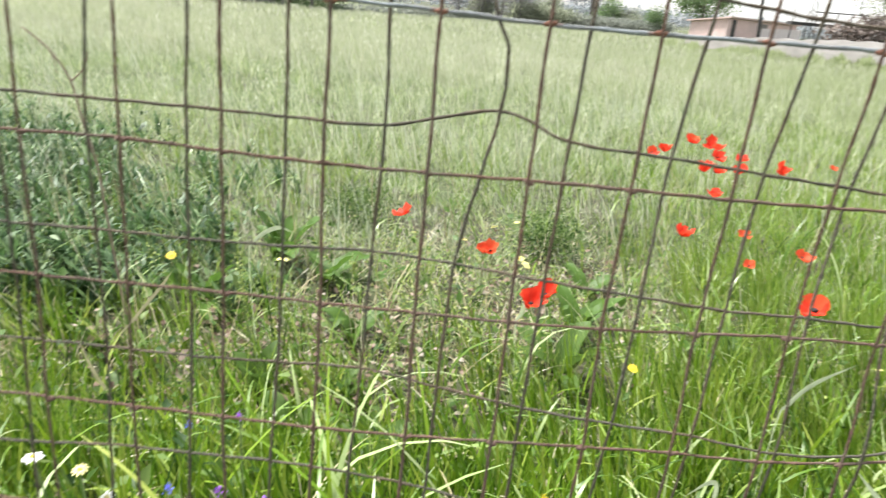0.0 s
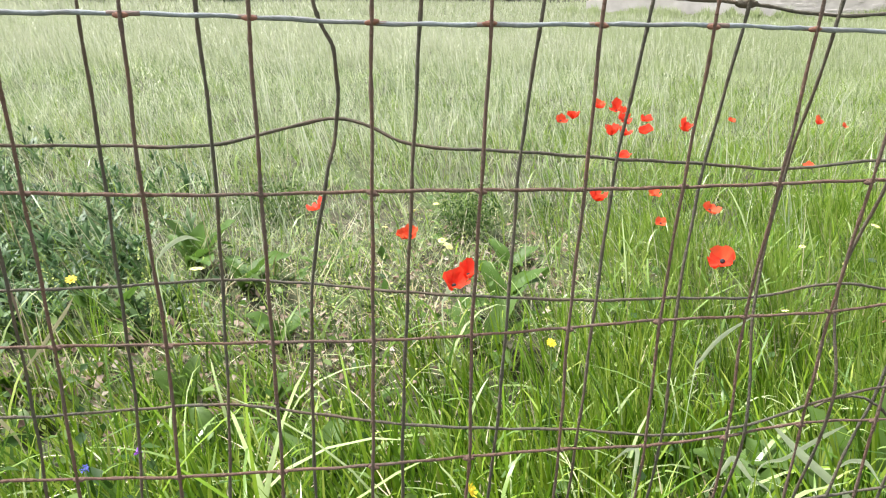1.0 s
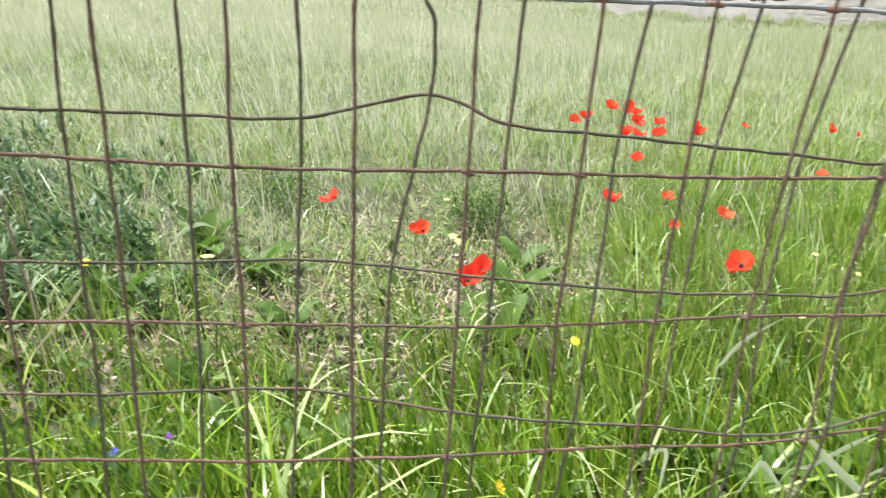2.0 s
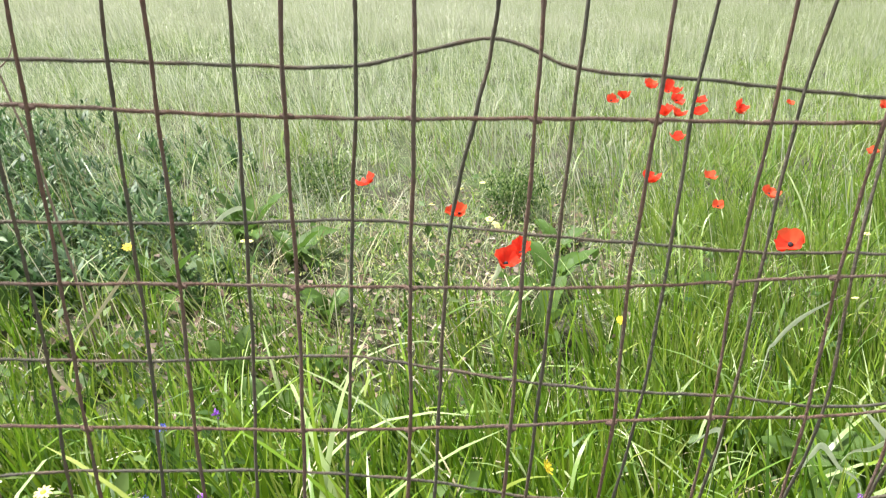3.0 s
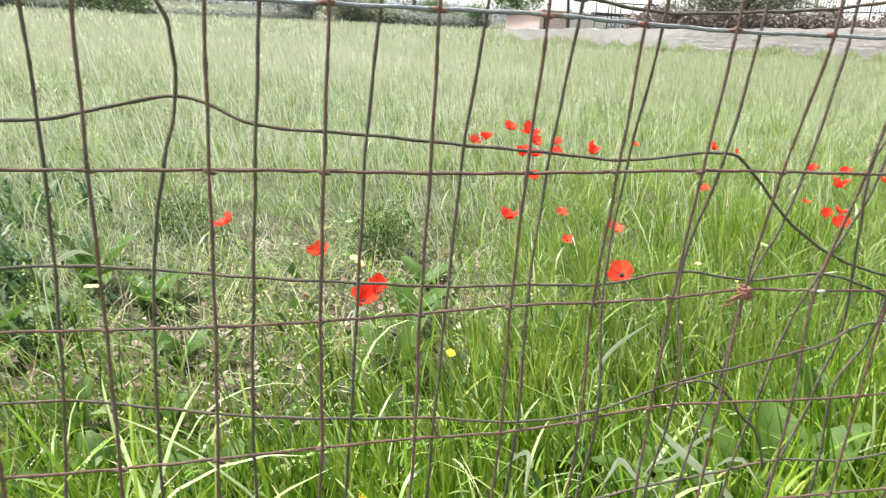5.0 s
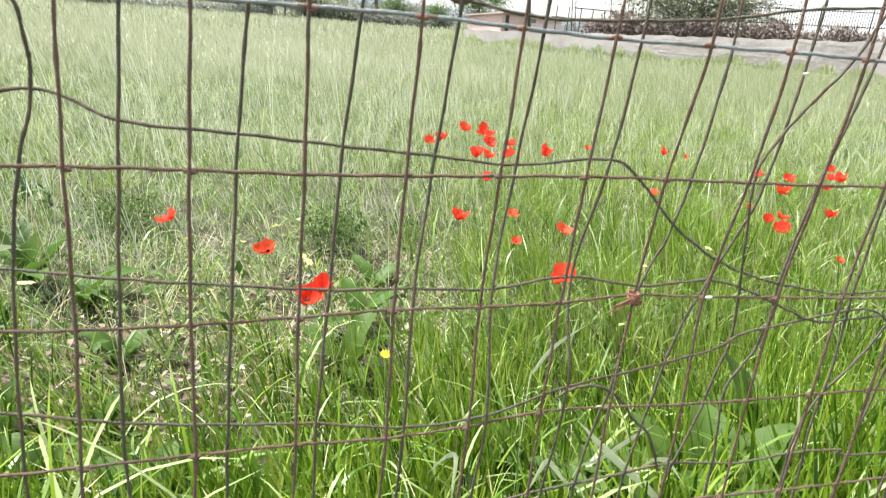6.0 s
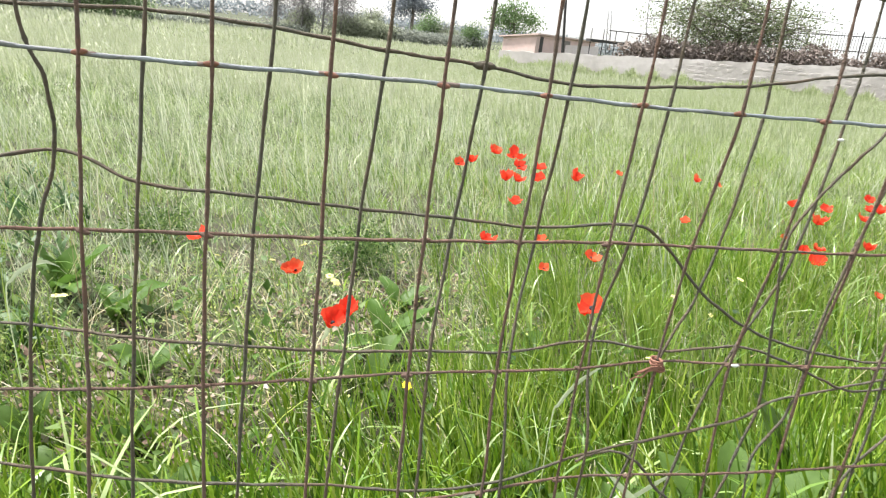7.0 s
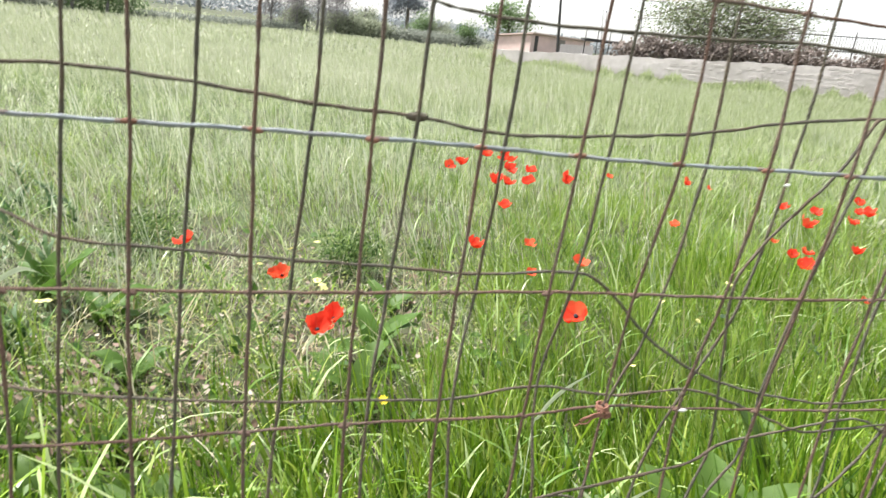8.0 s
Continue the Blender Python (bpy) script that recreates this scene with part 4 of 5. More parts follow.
def poppy(x, y, z, size=0.036, cup=0.55, tilt=0.5, turn=0.0, pale=False, seed=0, petals=4):
    g = float(ground_z(x, y))
    foot = -PLUMB * (z - g)
    fl = thing("poppy", (x + foot, y, g), "pale orange-red poppy among the grass" if pale else "scarlet red poppy on a thin stem in the grass", "flower", "poppies in the meadow")
    head = Vector((-foot, 0, z - g - size * 0.45 * cup * math.cos(tilt)))
    bow = 0.05 * math.sin(seed * 3.7)
    line = spline([(bow * 0.6 - 0.03, bow, -0.02), (bow - foot * 0.4, 0.4 * bow, head.z * 0.4), (bow * 0.4 - foot * 0.8, 0, head.z * 0.8), tuple(head)], 5)
    v, f = tube(line, 0.0014, 5)
    child("stem", mesh_from("stem", v, f, M_stem), fl)
    m = pose(0, 0, 0, 0, 0, math.degrees(turn)) @ pose(0, 0, 0, math.degrees(tilt), 0, 0)
    for k in range(petals):
        v, f = petal(size * (1.06 if k % 2 else 0.9) * (1 + 0.1 * math.sin(seed * 1.9 + k * 2.6)), cup * (1 + 0.3 * math.sin(seed * 2.7 + k * 1.9)) + (0.12 if k % 2 else 0), 0.13, seed * 1.7 + k * 2.3)
        mm = Matrix.Translation(head) @ m @ pose(0, 0, 0.002 * (k % 2), 0, 0, k * 360 / petals + 12 * math.sin(seed + k))
        child("petal", mesh_from("petal", [tuple(mm @ Vector(q)) for q in v], f, M_petal_pale if pale or (seed % 3 == 2 and k == 1) else M_petal), fl)
    bm = bmesh.new()
    bmesh.ops.create_uvsphere(bm, u_segments=10, v_segments=6, radius=size * 0.2)
    for q in bm.verts:
        q.co.z = q.co.z * 1.1 + size * 0.16
        q.co *= 1 + 0.15 * noise.noise(q.co * 300)
    bm.transform(Matrix.Translation(head) @ m)
    part("centre", bm, M_stamen, fl, "dark poppy centre")
    return fl


# x, y, z, petal length, cup, tilt, turn, faded
NEAR_POPPIES = [
    (-0.221, 2.24, 0.41, 0.034, 0.5, 0.38, -1.57, False),
    (0.104, 2.19, 0.306, 0.030, 0.7, 0.35, 0.5, True),
    (0.134, 2.18, 0.314, 0.03, 0.7, 0.45, -0.4, True),
    (0.24, 1.613, 0.359, 0.036, 1, 0.55, 0.2, False),
    (0.292, 1.654, 0.379, 0.031, 1.2, 0.3, -0.5, False),
    (0.921, 1.291, 0.555, 0.034, 0.7, 0.75, -0.9, False),
    (0.989, 2.546, 0.347, 0.034, 1.1, 0.3, 0.6, False),
]
CLUSTER = [
    (1.342, 3.712, 0.572, 0.040), (1.879, 3.663, 0.448, 0.042), (1.227, 2.89, 0.45, 0.034), (1.091, 3.61, 0.5, 0.036), (1.206, 3.756, 0.5, 0.040),
    (1.577, 4.024, 0.5, 0.040), (1.594, 3.95, 0.5, 0.038), (1.483, 3.636, 0.5, 0.044), (1.285, 3.26, 0.5, 0.036), (1.338, 3.246, 0.5, 0.034),
    (1.623, 3.63, 0.5, 0.038), (1.485, 3.287, 0.5, 0.040),
]
RIGHT_CLUSTER = [
    (2.68, 3.572, 0.5, 0.026), (3.759, 3.929, 0.3, 0.042), (3.971, 3.826, 0.3, 0.045), (3.572, 3.445, 0.3, 0.050), (4.793, 4.29, 0.3, 0.042),
    (4.431, 3.899, 0.3, 0.042), (4.073, 3.601, 0.3, 0.042), (4.502, 3.88, 0.3, 0.042), (2.881, 2.755, 0.3, 0.032), (3.024, 2.792, 0.3, 0.036),
    (2.82, 2.561, 0.3, 0.040), (3.433, 2.872, 0.3, 0.036),
]
FADED = [
    (2.154, 3.622, 0.5, 0.024), (2.762, 3.449, 0.5, 0.018), (1.375, 2.257, 0.38, 0.032), (1.102, 2.096, 0.38, 0.022), (2.26, 2.961, 0.38, 0.032),
    (1.229, 2.478, 0.38, 0.026), (2.96, 3.006, 0.3, 0.024), (2.74, 2.088, 0.3, 0.022),
]
for k, (x, y, z, r, c, tl, tn, faded) in enumerate(NEAR_POPPIES):
    poppy(x, y, z, r, c, tl, tn, faded, k)
for k, (x, y, z, r) in enumerate(CLUSTER + RIGHT_CLUSTER):
    poppy(x, y, z, r * 0.95, 0.9 + 0.3 * math.sin(k * 1.7), 0.3 + 0.25 * math.sin(k * 2.9), 0.9 * math.sin(k * 2.2), False, k + 11)
for k, (x, y, z, r) in enumerate(FADED):
    poppy(x, y, z, r * 0.95, 0.6, 0.4 + 0.2 * math.sin(k), 0.7 * math.sin(k * 1.3), True, k + 41)


def daisy(x, y, z, size, ray_mat, disc_mat, label, rays=14, tilt=0.5, turn=0.0, group="", name="daisy", droop=0.1, seed=0):
    g = float(ground_z(x, y))
    foot = -PLUMB * (z - g)
    fl = thing(name, (x + foot, y, g), label, "flower", group)
    head = Vector((-foot, 0, z - g))
    b = 0.03 * math.sin(seed * 2.3 + 1)
    v, f = tube(spline([(b, -b, -0.02), (b * 1.3 - foot * 0.5, 0, head.z * 0.5), tuple(head)], 5), 0.0011, 5)
    child("stem", mesh_from("stem", v, f, M_stem), fl)
    m = Matrix.Translation(head) @ pose(0, 0, 0, 0, 0, math.degrees(turn)) @ pose(0, 0, 0, math.degrees(tilt), 0, 0)
    for k in range(rays):
        a = k * 2 * math.pi / rays + 0.1 * math.sin(k * 3.1 + seed)
        l = size * (1 + 0.12 * math.sin(k * 2.7 + seed))
        w = 2.2 * size / rays
        pts = [(0.12 * l, -w * 0.6, 0), (0.12 * l, w * 0.6, 0), (0.6 * l, -w * 1.2, droop * l * 0.4), (0.6 * l, w * 1.2, droop * l * 0.4), (l, -w * 0.7, -droop * l), (l, w * 0.7, -droop * l)]
        q = m @ pose(0, 0, 0, 0, 0, math.degrees(a))
        child("petal", mesh_from("petal", [tuple(q @ Vector(p)) for p in pts], [(0, 2, 3, 1), (2, 4, 5, 3)], ray_mat), fl)
    bm = bmesh.new()
    bmesh.ops.create_uvsphere(bm, u_segments=10, v_segments=6, radius=size * 0.36)
    for q in bm.verts:
        q.co.z *= 0.45
    bm.transform(m)
    part("centre", bm, disc_mat, fl)
    return fl


daisy(-0.386, 0.170, 0.790, 0.0088, M_white, M_yellow, "white daisy with a yellow centre beside the fence", 17, -0.05, 0.3, "daisies by the fence", seed=1)
daisy(-0.343, 0.168, 0.783, 0.0072, M_cream, M_yellow, "cream-yellow daisy beside the fence", 20, 0.15, -0.2, "daisies by the fence", seed=2)
daisy(-0.325, 0.175, 0.748, 0.0066, M_white, M_cream, "half-open white daisy beside the fence", 10, 1.2, 0.9, "daisies by the fence", droop=-0.4, seed=3)
daisy(0.295, 0.688, 0.658, 0.0085, M_yellow, M_yellow, "bright yellow hawkweed flower in tall grass", 20, 0.5, 0.2, "yellow flowers", "hawkweed", 0.0, 4)
daisy(-0.841, 1.505, 0.440, 0.0150, M_yellow, M_yellow, "bright yellow hawkweed flower beside dark weeds", 18, 0.5, 0.2, "yellow flowers", "hawkweed", 0.0, 5)
daisy(0.115, 0.36, 0.64, 0.009, M_yellow, M_yellow, "small yellow flower low in the grass", 14, 0.9, 1.2, "yellow flowers", "hawkweed", -0.2, 6)
for k, (x, y, z, r) in enumerate(((0.281, 2.42, 0.2, 0.020), (0.303, 2.352, 0.2, 0.024), (-0.67, 2.151, 0.2, 0.018), (0.04, 2.603, 0.2, 0.016), (0.181, 2.837, 0.2, 0.020), (0.301, 2.95, 0.2, 0.020),
                                  (1.715, 2.105, 0.27, 0.018), (1.80, 1.95, 0.25, 0.014), (2.256, 2.398, 0.25, 0.028), (-0.654, 2.027, 0.25, 0.018), (-0.2, 2.7, 0.18, 0.015), (1.10, 1.25, 0.42, 0.013))):
    daisy(x, y, z, r * (0.72 if x > 1 else 0.9), M_cream, M_cream if k % 3 else M_yellow, "pale cream flower head low in the grass", 12, 0.3 + 0.3 * math.sin(k * 2.0), k * 0.9, "pale meadow flowers", "meadow_daisy", 0.1, k)


def floret_head(x, y, z, size, mat, label, seed):
    """A ragged head of many tiny florets on a thin stem."""
    g = float(ground_z(x, y))
    fl = thing("wild_flower", (x, y, g), label, "flower", "small violet flowers by the fence")
    v, f = tube(spline([(0.01, 0.01, -0.02), (0.008 * math.sin(seed), 0, (z - g) * 0.6), (0, 0, z - g)], 5), 0.0011, 5)
    child("stem", mesh_from("stem", v, f, M_stem), fl)
    r = np.random.default_rng(seed)
    n = 34
    c = r.normal(0, size * 0.42, (n, 3)) + (0, 0, z - g)
    keep_rng = leaf_cards(c, r.uniform(size * 0.3, size * 0.55, n), 0.9, 1.2)
    child("flower_head", mesh_np("flower_head", *keep_rng, mat), fl)
    return fl


for k, (x, y, z, m, lb) in enumerate(((-0.218, 0.17, 0.772, M_violet, "violet clover-like flower beside the fence"), (-0.264, 0.17, 0.770, M_blue, "small blue flower beside the fence"),
                                      (-0.175, 0.17, 0.769, M_violet, "violet clover-like flower beside the fence"), (-0.298, 0.30, 0.745, M_blue, "small blue flower beside the fence"),
                                      (-0.242, 0.30, 0.763, M_violet, "violet clover-like flower beside the fence"), (0.50, 0.35, 0.60, M_violet, "violet clover-like flower beside the fence"))):
    floret_head(x, y, z, 0.0048, m, lb, k + 3)


def broad_leaf(length, width, arch, seed):
    """A long wavy leaf, folded along its midrib, rising and arching along +x."""
    nu, nv = 9, 4
    verts, faces = [], []
    x = z = 0.0
    for a in range(nu + 1):
        u = a / nu
        ang = arch[0] + (arch[1] - arch[0]) * u
        half = width * 0.5 * (0.12 + 0.95 * math.sin(math.pi * min(1.0, u * 0.93 + 0.03)) ** 0.75) * (1 if u < 0.97 else 0.3)
        for b in range(nv + 1):
            w = b / nv * 2 - 1
            lift = abs(w) * half * 0.35 + 0.06 * width * math.sin(u * 17 + w * 2 + seed) * abs(w)
            verts.append((x - math.sin(ang) * lift, w * half, z + math.cos(ang) * lift))
        x += math.cos(ang) * length / nu
        z += math.sin(ang) * length / nu
    for a in range(nu):
        for b in range(nv):
            k = a * (nv + 1) + b
            faces.append((k, k + nv + 1, k + nv + 2, k + 1))
    return verts, faces


def dock(x, y, leaves, size, seed, label="broad-leaved green dock plant among the grass", mat=None):
    g = float(ground_z(x, y))
    d = thing("dock_plant", (x, y, g - 0.01), label, "plant", "dock plants")
    r = np.random.default_rng(seed)
    for k in range(leaves):
        l = size * r.uniform(0.7, 1.15)
        up = r.uniform(0.7, 1.45)
        v, f = broad_leaf(l, l * r.uniform(0.28, 0.4), (up, up - r.uniform(0.3, 1.6)), seed + k)
        m = pose(0, 0, 0, 0, 0, math.degrees(k * 2.4 + r.uniform(-0.4, 0.4)))
        child("leaf", mesh_from("leaf", [tuple(m @ Vector(q)) for q in v], f, mat or M_dock), d)
    return d


dock(0.50, 2.15, 6, 0.28, 1)
dock(0.40, 1.78, 6, 0.24, 2, "dark green dock plant beside the poppies", M_weed)
dock(-0.55, 2.35, 6, 0.25, 3)
dock(-0.80, 2.55, 6, 0.28, 4)
dock(-0.95, 2.05, 5, 0.24, 5)
dock(0.62, 2.6, 5, 0.22, 6)
dock(0.98, 0.62, 7, 0.30, 7, "dark green dock plant beside the torn mesh", M_weed)
dock(0.80, 0.42, 6, 0.30, 8, "dark green dock plant beside the torn mesh", M_weed)
dock(1.25, 0.80, 7, 0.32, 9, "dark green dock plant beside the torn mesh", M_weed)
dock(0.02, 0.30, 5, 0.22, 10)
for k, (x, y, leaves, size) in enumerate(((-0.14, 1.03, 7, 0.17), (-0.22, 1.28, 6, 0.15), (-0.42, 1.22, 6, 0.16), (-0.34, 1.48, 6, 0.15), (-0.58, 1.5, 6, 0.17), (0.05, 1.14, 6, 0.15), (0.74, 0.99, 6, 0.2), (0.62, 0.46, 7, 0.17), (0.70, 0.58, 7, 0.18), (0.52, 0.38, 6, 0.14), (0.80, 0.72, 7, 0.2), (0.36, 0.34, 5, 0.12))):
    dock(x, y, leaves, size, 30 + k, "small dark green dock plant low between the tufts", M_weed)


def fennel(x, y, r, h, n, seed):
    """A soft round clump of feathery dark leaves."""
    q = np.random.default_rng(seed)
    c = q.normal(0, 1, (n, 3)) * (r * 0.5, r * 0.5, h * 0.28) + (x, y, float(ground_z(x, y)) + h * 0.5)
    c[:, 2] = np.maximum(c[:, 2], ground_z(x, y) + 0.01)
    v, t = leaf_cards(c, q.uniform(0.005, 0.011, n), 0.9, 2.4)
    tagged(new("fennel_clump", mesh_np("fennel_clump", v, t, M_weed)), "soft dark green feathery clump of wild fennel", "plant", kind="stuff")


fennel(0.48, 3.05, 0.17, 0.26, 2600, 1)
fennel(0.95, 3.4, 0.12, 0.13, 700, 2)
fennel(-0.55, 3.3, 0.2, 0.22, 2200, 3)
dock(1.05, 2.0, 5, 0.2, 11)
dock(-0.35, 1.9, 5, 0.2, 12)

def limp_blade(points, width, mat, label, name="grass_blade"):
    """One broad blade, creased along the middle, drawn from its foot to its tip."""
    g = float(ground_z(points[0][0], points[0][1]))
    line = spline([(points[0][0] + 0.02, points[0][1] + 0.03, g - 0.01)] + list(points), 7)
    base = line[0].copy()
    line = line - base
    tang = np.gradient(line, axis=0)
    tang /= np.linalg.norm(tang, axis=1, keepdims=True)
    side = np.cross(tang, (0.15, -1.0, 0.35))
    side /= np.linalg.norm(side, axis=1, keepdims=True)
    back = np.cross(side, tang)
    n = len(line)
    verts, faces = [], []
    for k in range(n):
        u = k / (n - 1)
        w = width * 0.5 * (0.25 + 0.75 * float(ease(0.2, 0.6, u))) * (1 if u < 0.75 else max(0.06, (1 - u) / 0.25))
        for e, lift in ((-1, 0.3), (0, 0.0), (1, 0.3)):
            verts.append(tuple(line[k] + side[k] * e * w + back[k] * lift * w))
    for k in range(n - 1):
        a = 3 * k
        faces += [(a, a + 1, a + 4, a + 3), (a + 1, a + 2, a + 5, a + 4)]
    ob = tagged(new(name, mesh_from(name, verts, faces, mat)), label, "grass", "limp blades by the fence")
    ob.location = base
    return ob


LIMP = "broad pale green grass blade folded over beside the fence"
DEAD = "dry bleached grass blade bent over in the meadow"
limp_blade([(0.69, 0.42, 0.50), (0.671, 0.42, 0.542), (0.58, 0.42, 0.625), (0.515, 0.42, 0.69)], 0.012, M_limp, LIMP)
limp_blade([(0.545, 0.40, 0.55), (0.50, 0.40, 0.605), (0.472, 0.40, 0.637), (0.461, 0.40, 0.622), (0.445, 0.40, 0.58)], 0.008, M_limp, LIMP)
limp_blade([(0.55, 0.46, 0.55), (0.586, 0.45, 0.593), (0.632, 0.45, 0.626), (0.67, 0.45, 0.648)], 0.0075, M_limp, LIMP)
limp_blade([(0.339, 0.40, 0.560), (0.338, 0.40, 0.61), (0.337, 0.40, 0.656), (0.325, 0.40, 0.660), (0.30, 0.40, 0.635)], 0.0065, M_limp, LIMP)
limp_blade([(0.62, 0.40, 0.58), (0.633, 0.40, 0.619), (0.655, 0.40, 0.623), (0.672, 0.40, 0.613), (0.71, 0.40, 0.565)], 0.0065, M_limp, LIMP)
limp_blade([(-0.64, 1.60, 0.40), (-0.623, 1.60, 0.471), (-0.585, 1.60, 0.508), (-0.543, 1.60, 0.525), (-0.505, 1.60, 0.512)], 0.013, M_limp, DEAD)
limp_blade([(-1.05, 1.50, 0.10), (-0.95, 1.50, 0.237), (-0.872, 1.50, 0.34), (-0.84, 1.50, 0.39)], 0.010, M_straw, DEAD)
limp_blade([(-0.77, 1.0, 0.25), (-0.78, 1.0, 0.291), (-0.811, 1.0, 0.349), (-0.84, 1.0, 0.43)], 0.008, M_straw, DEAD)
limp_blade([(0.22, 1.76, 0.20), (0.232, 1.75, 0.247), (0.252, 1.75, 0.319), (0.29, 1.75, 0.40)], 0.016, M_limp, "pale grey-green blade beside the dock plant")
limp_blade([(0.62, 0.80, 0.50), (0.631, 0.80, 0.551), (0.666, 0.80, 0.601), (0.735, 0.80, 0.65)], 0.009, M_limp, LIMP)


def sorrel(x, y, z, high, seed):
    """A thin stalk set with many small yellow-green seeds towards its top."""
    g = float(ground_z(x, y))
    foot = -PLUMB * (z - g)
    sp = thing("sorrel_plant", (x + foot, y, g), "slender sorrel stalk with yellow-green seeds in the dry patch", "plant", "sorrel stalks")
    line = spline([(0, 0, -0.02), (-foot * 0.5 + 0.01 * math.sin(seed), 0, (z - g) * 0.5), (-foot, 0, z - g)], 6)
    v, f = tube(line, 0.0016, 5)
    child("stem", mesh_from("stem", v, f, M_stem), sp)
    r = np.random.default_rng(seed)
    n = 70
    t = r.random(n)
    c = np.array((-foot, 0, z - g)) + np.stack([foot / max(z - g, 0.05) * t * high, 0 * t, -t * high], 1) + r.normal(0, 0.007, (n, 3)) * (0.5 + t[:, None])
    tagged(child("seed_head", mesh_np("seed_head", *leaf_cards(c, r.uniform(0.004, 0.009, n), 0.8, 1.2), M_herb), sp), kind="stuff")


for k, (x, y, z, h) in enumerate(((-0.686, 1.60, 0.486, 0.16), (-0.624, 1.45, 0.455, 0.13), (-0.643, 1.52, 0.36, 0.1), (-0.163, 1.30, 0.36, 0.08), (-0.154, 1.42, 0.468, 0.1), (-0.325, 1.60, 0.437, 0.1), (-0.93, 1.55, 0.50, 0.12))):
    sorrel(x, y, z, h, k + 60)

dock(-1.15, 1.62, 6, 0.14, 21, "dark green broad-leaved plant beside the weeds", M_weed)
dock(-1.42, 1.85, 6, 0.15, 22, "dark green broad-leaved plant beside the weeds", M_weed)
dock(-0.98, 1.40, 5, 0.13, 23, "dark green broad-leaved plant beside the weeds", M_weed)

# ---- far boundary ----
def wall_line(s):
    return 10 + 16 * s, 38 - 14 * s


def stone_wall():
    wall = thing("stone_wall", (0, 0, 0), "old grey rubble stone wall with crumbling mortar", "wall", kind="structure")
    verts, faces = [], []
    n = 90
    for k in range(n + 1):
        s = 0.08 + 1.47 * k / n
        x, y = wall_line(s)
        top = 0.63 + 1.36 * s + 0.03 * math.sin(k * 1.9) + 0.02 * math.sin(k * 0.7)
        top = max(top, 0.35)
        nx, ny = -0.66 * 0.2, -0.75 * 0.2
        verts += [(x + nx, y + ny, -0.3), (x + nx, y + ny, top), (x - nx, y - ny, top), (x - nx, y - ny, -0.3)]
    for k in range(n):
        a = 4 * k
        for e in range(3):
            faces.append((a + e, a + e + 1, a + e + 5, a + e + 4))
    faces += [(3, 2, 1, 0), (4 * n, 4 * n + 1, 4 * n + 2, 4 * n + 3)]
    child("wall_core", mesh_from("wall_core", verts, faces, M_mortar, False), wall)
    return wall


stone_wall()


def prism(corners, z0, z1):
    """A solid over a ground plan; z0 and z1 are one value a corner."""
    n = len(corners)
    v = [(x, y, z) for (x, y), z in zip(corners, z0)] + [(x, y, z) for (x, y), z in zip(corners, z1)]
    f = [tuple(range(n))[::-1], tuple(range(n, 2 * n))] + [(k, (k + 1) % n, n + (k + 1) % n, n + k) for k in range(n)]
    return v, f


def shed():
    sh = thing("shed", (0, 0, 0), "low pink plastered shed with a shallow clay roof", "shed")
    plan = [(20.7, 58.0), (28.9, 64.0), (26.8, 67.2), (18.7, 61.2)]
    v, f = prism(plan, [-0.1] * 4, [2.12, 2.08, 1.7, 1.62])
    wall = child("wall", mesh_from("wall", v, f, M_plaster, False), sh)
    wide = [(20.7, 57.6), (29.3, 63.9), (26.9, 67.6), (18.3, 61.3)]
    v, f = prism(wide, [2.12, 2.08, 1.7, 1.62], [2.24, 2.2, 1.82, 1.74])
    child("roof", mesh_from("roof", v, f, M_tile, False), sh)
    for u, w, h in ((0.06, 0.05, 2.0), (0.42, 0.13, 1.9)):
        a = (20.7 + 8.2 * u, 58 + 6 * u - 0.05)
        b = (20.7 + 8.2 * (u + w), 58 + 6 * (u + w) - 0.05)
        v, f = prism([a, b, (b[0], b[1] + 0.06), (a[0], a[1] + 0.06)], [0] * 4, [h] * 4)
        child("door", mesh_from("door", v, f, M_board if h == 1.9 else M_iron, False), wall, "dark weathered door")
    v, f = prism([(24.6, 60.8), (29.5, 64.3), (29.2, 64.8), (24.3, 61.3)], [0] * 4, [1.55, 1.75, 1.75, 1.55])
    child("low_wall", mesh_from("low_wall", v, f, M_limewash, False), sh, "whitewashed low wall")
    return sh


shed()


def crown_cloud(n, centre, radii, lump=5, seed=1, loose=0.2):
    """Leaf centres gathered in clumps inside an uneven crown."""
    r = np.random.default_rng(seed)
    cl = r.normal(0, 1, (lump, 3))
    cl /= np.linalg.norm(cl, axis=1, keepdims=True)
    cl *= r.uniform(0.3, 0.95, (lump, 1))
    pick = r.integers(0, lump, n)
    q = cl[pick] + r.normal(0, loose, (n, 3))
    return np.array(centre) + q * np.array(radii)


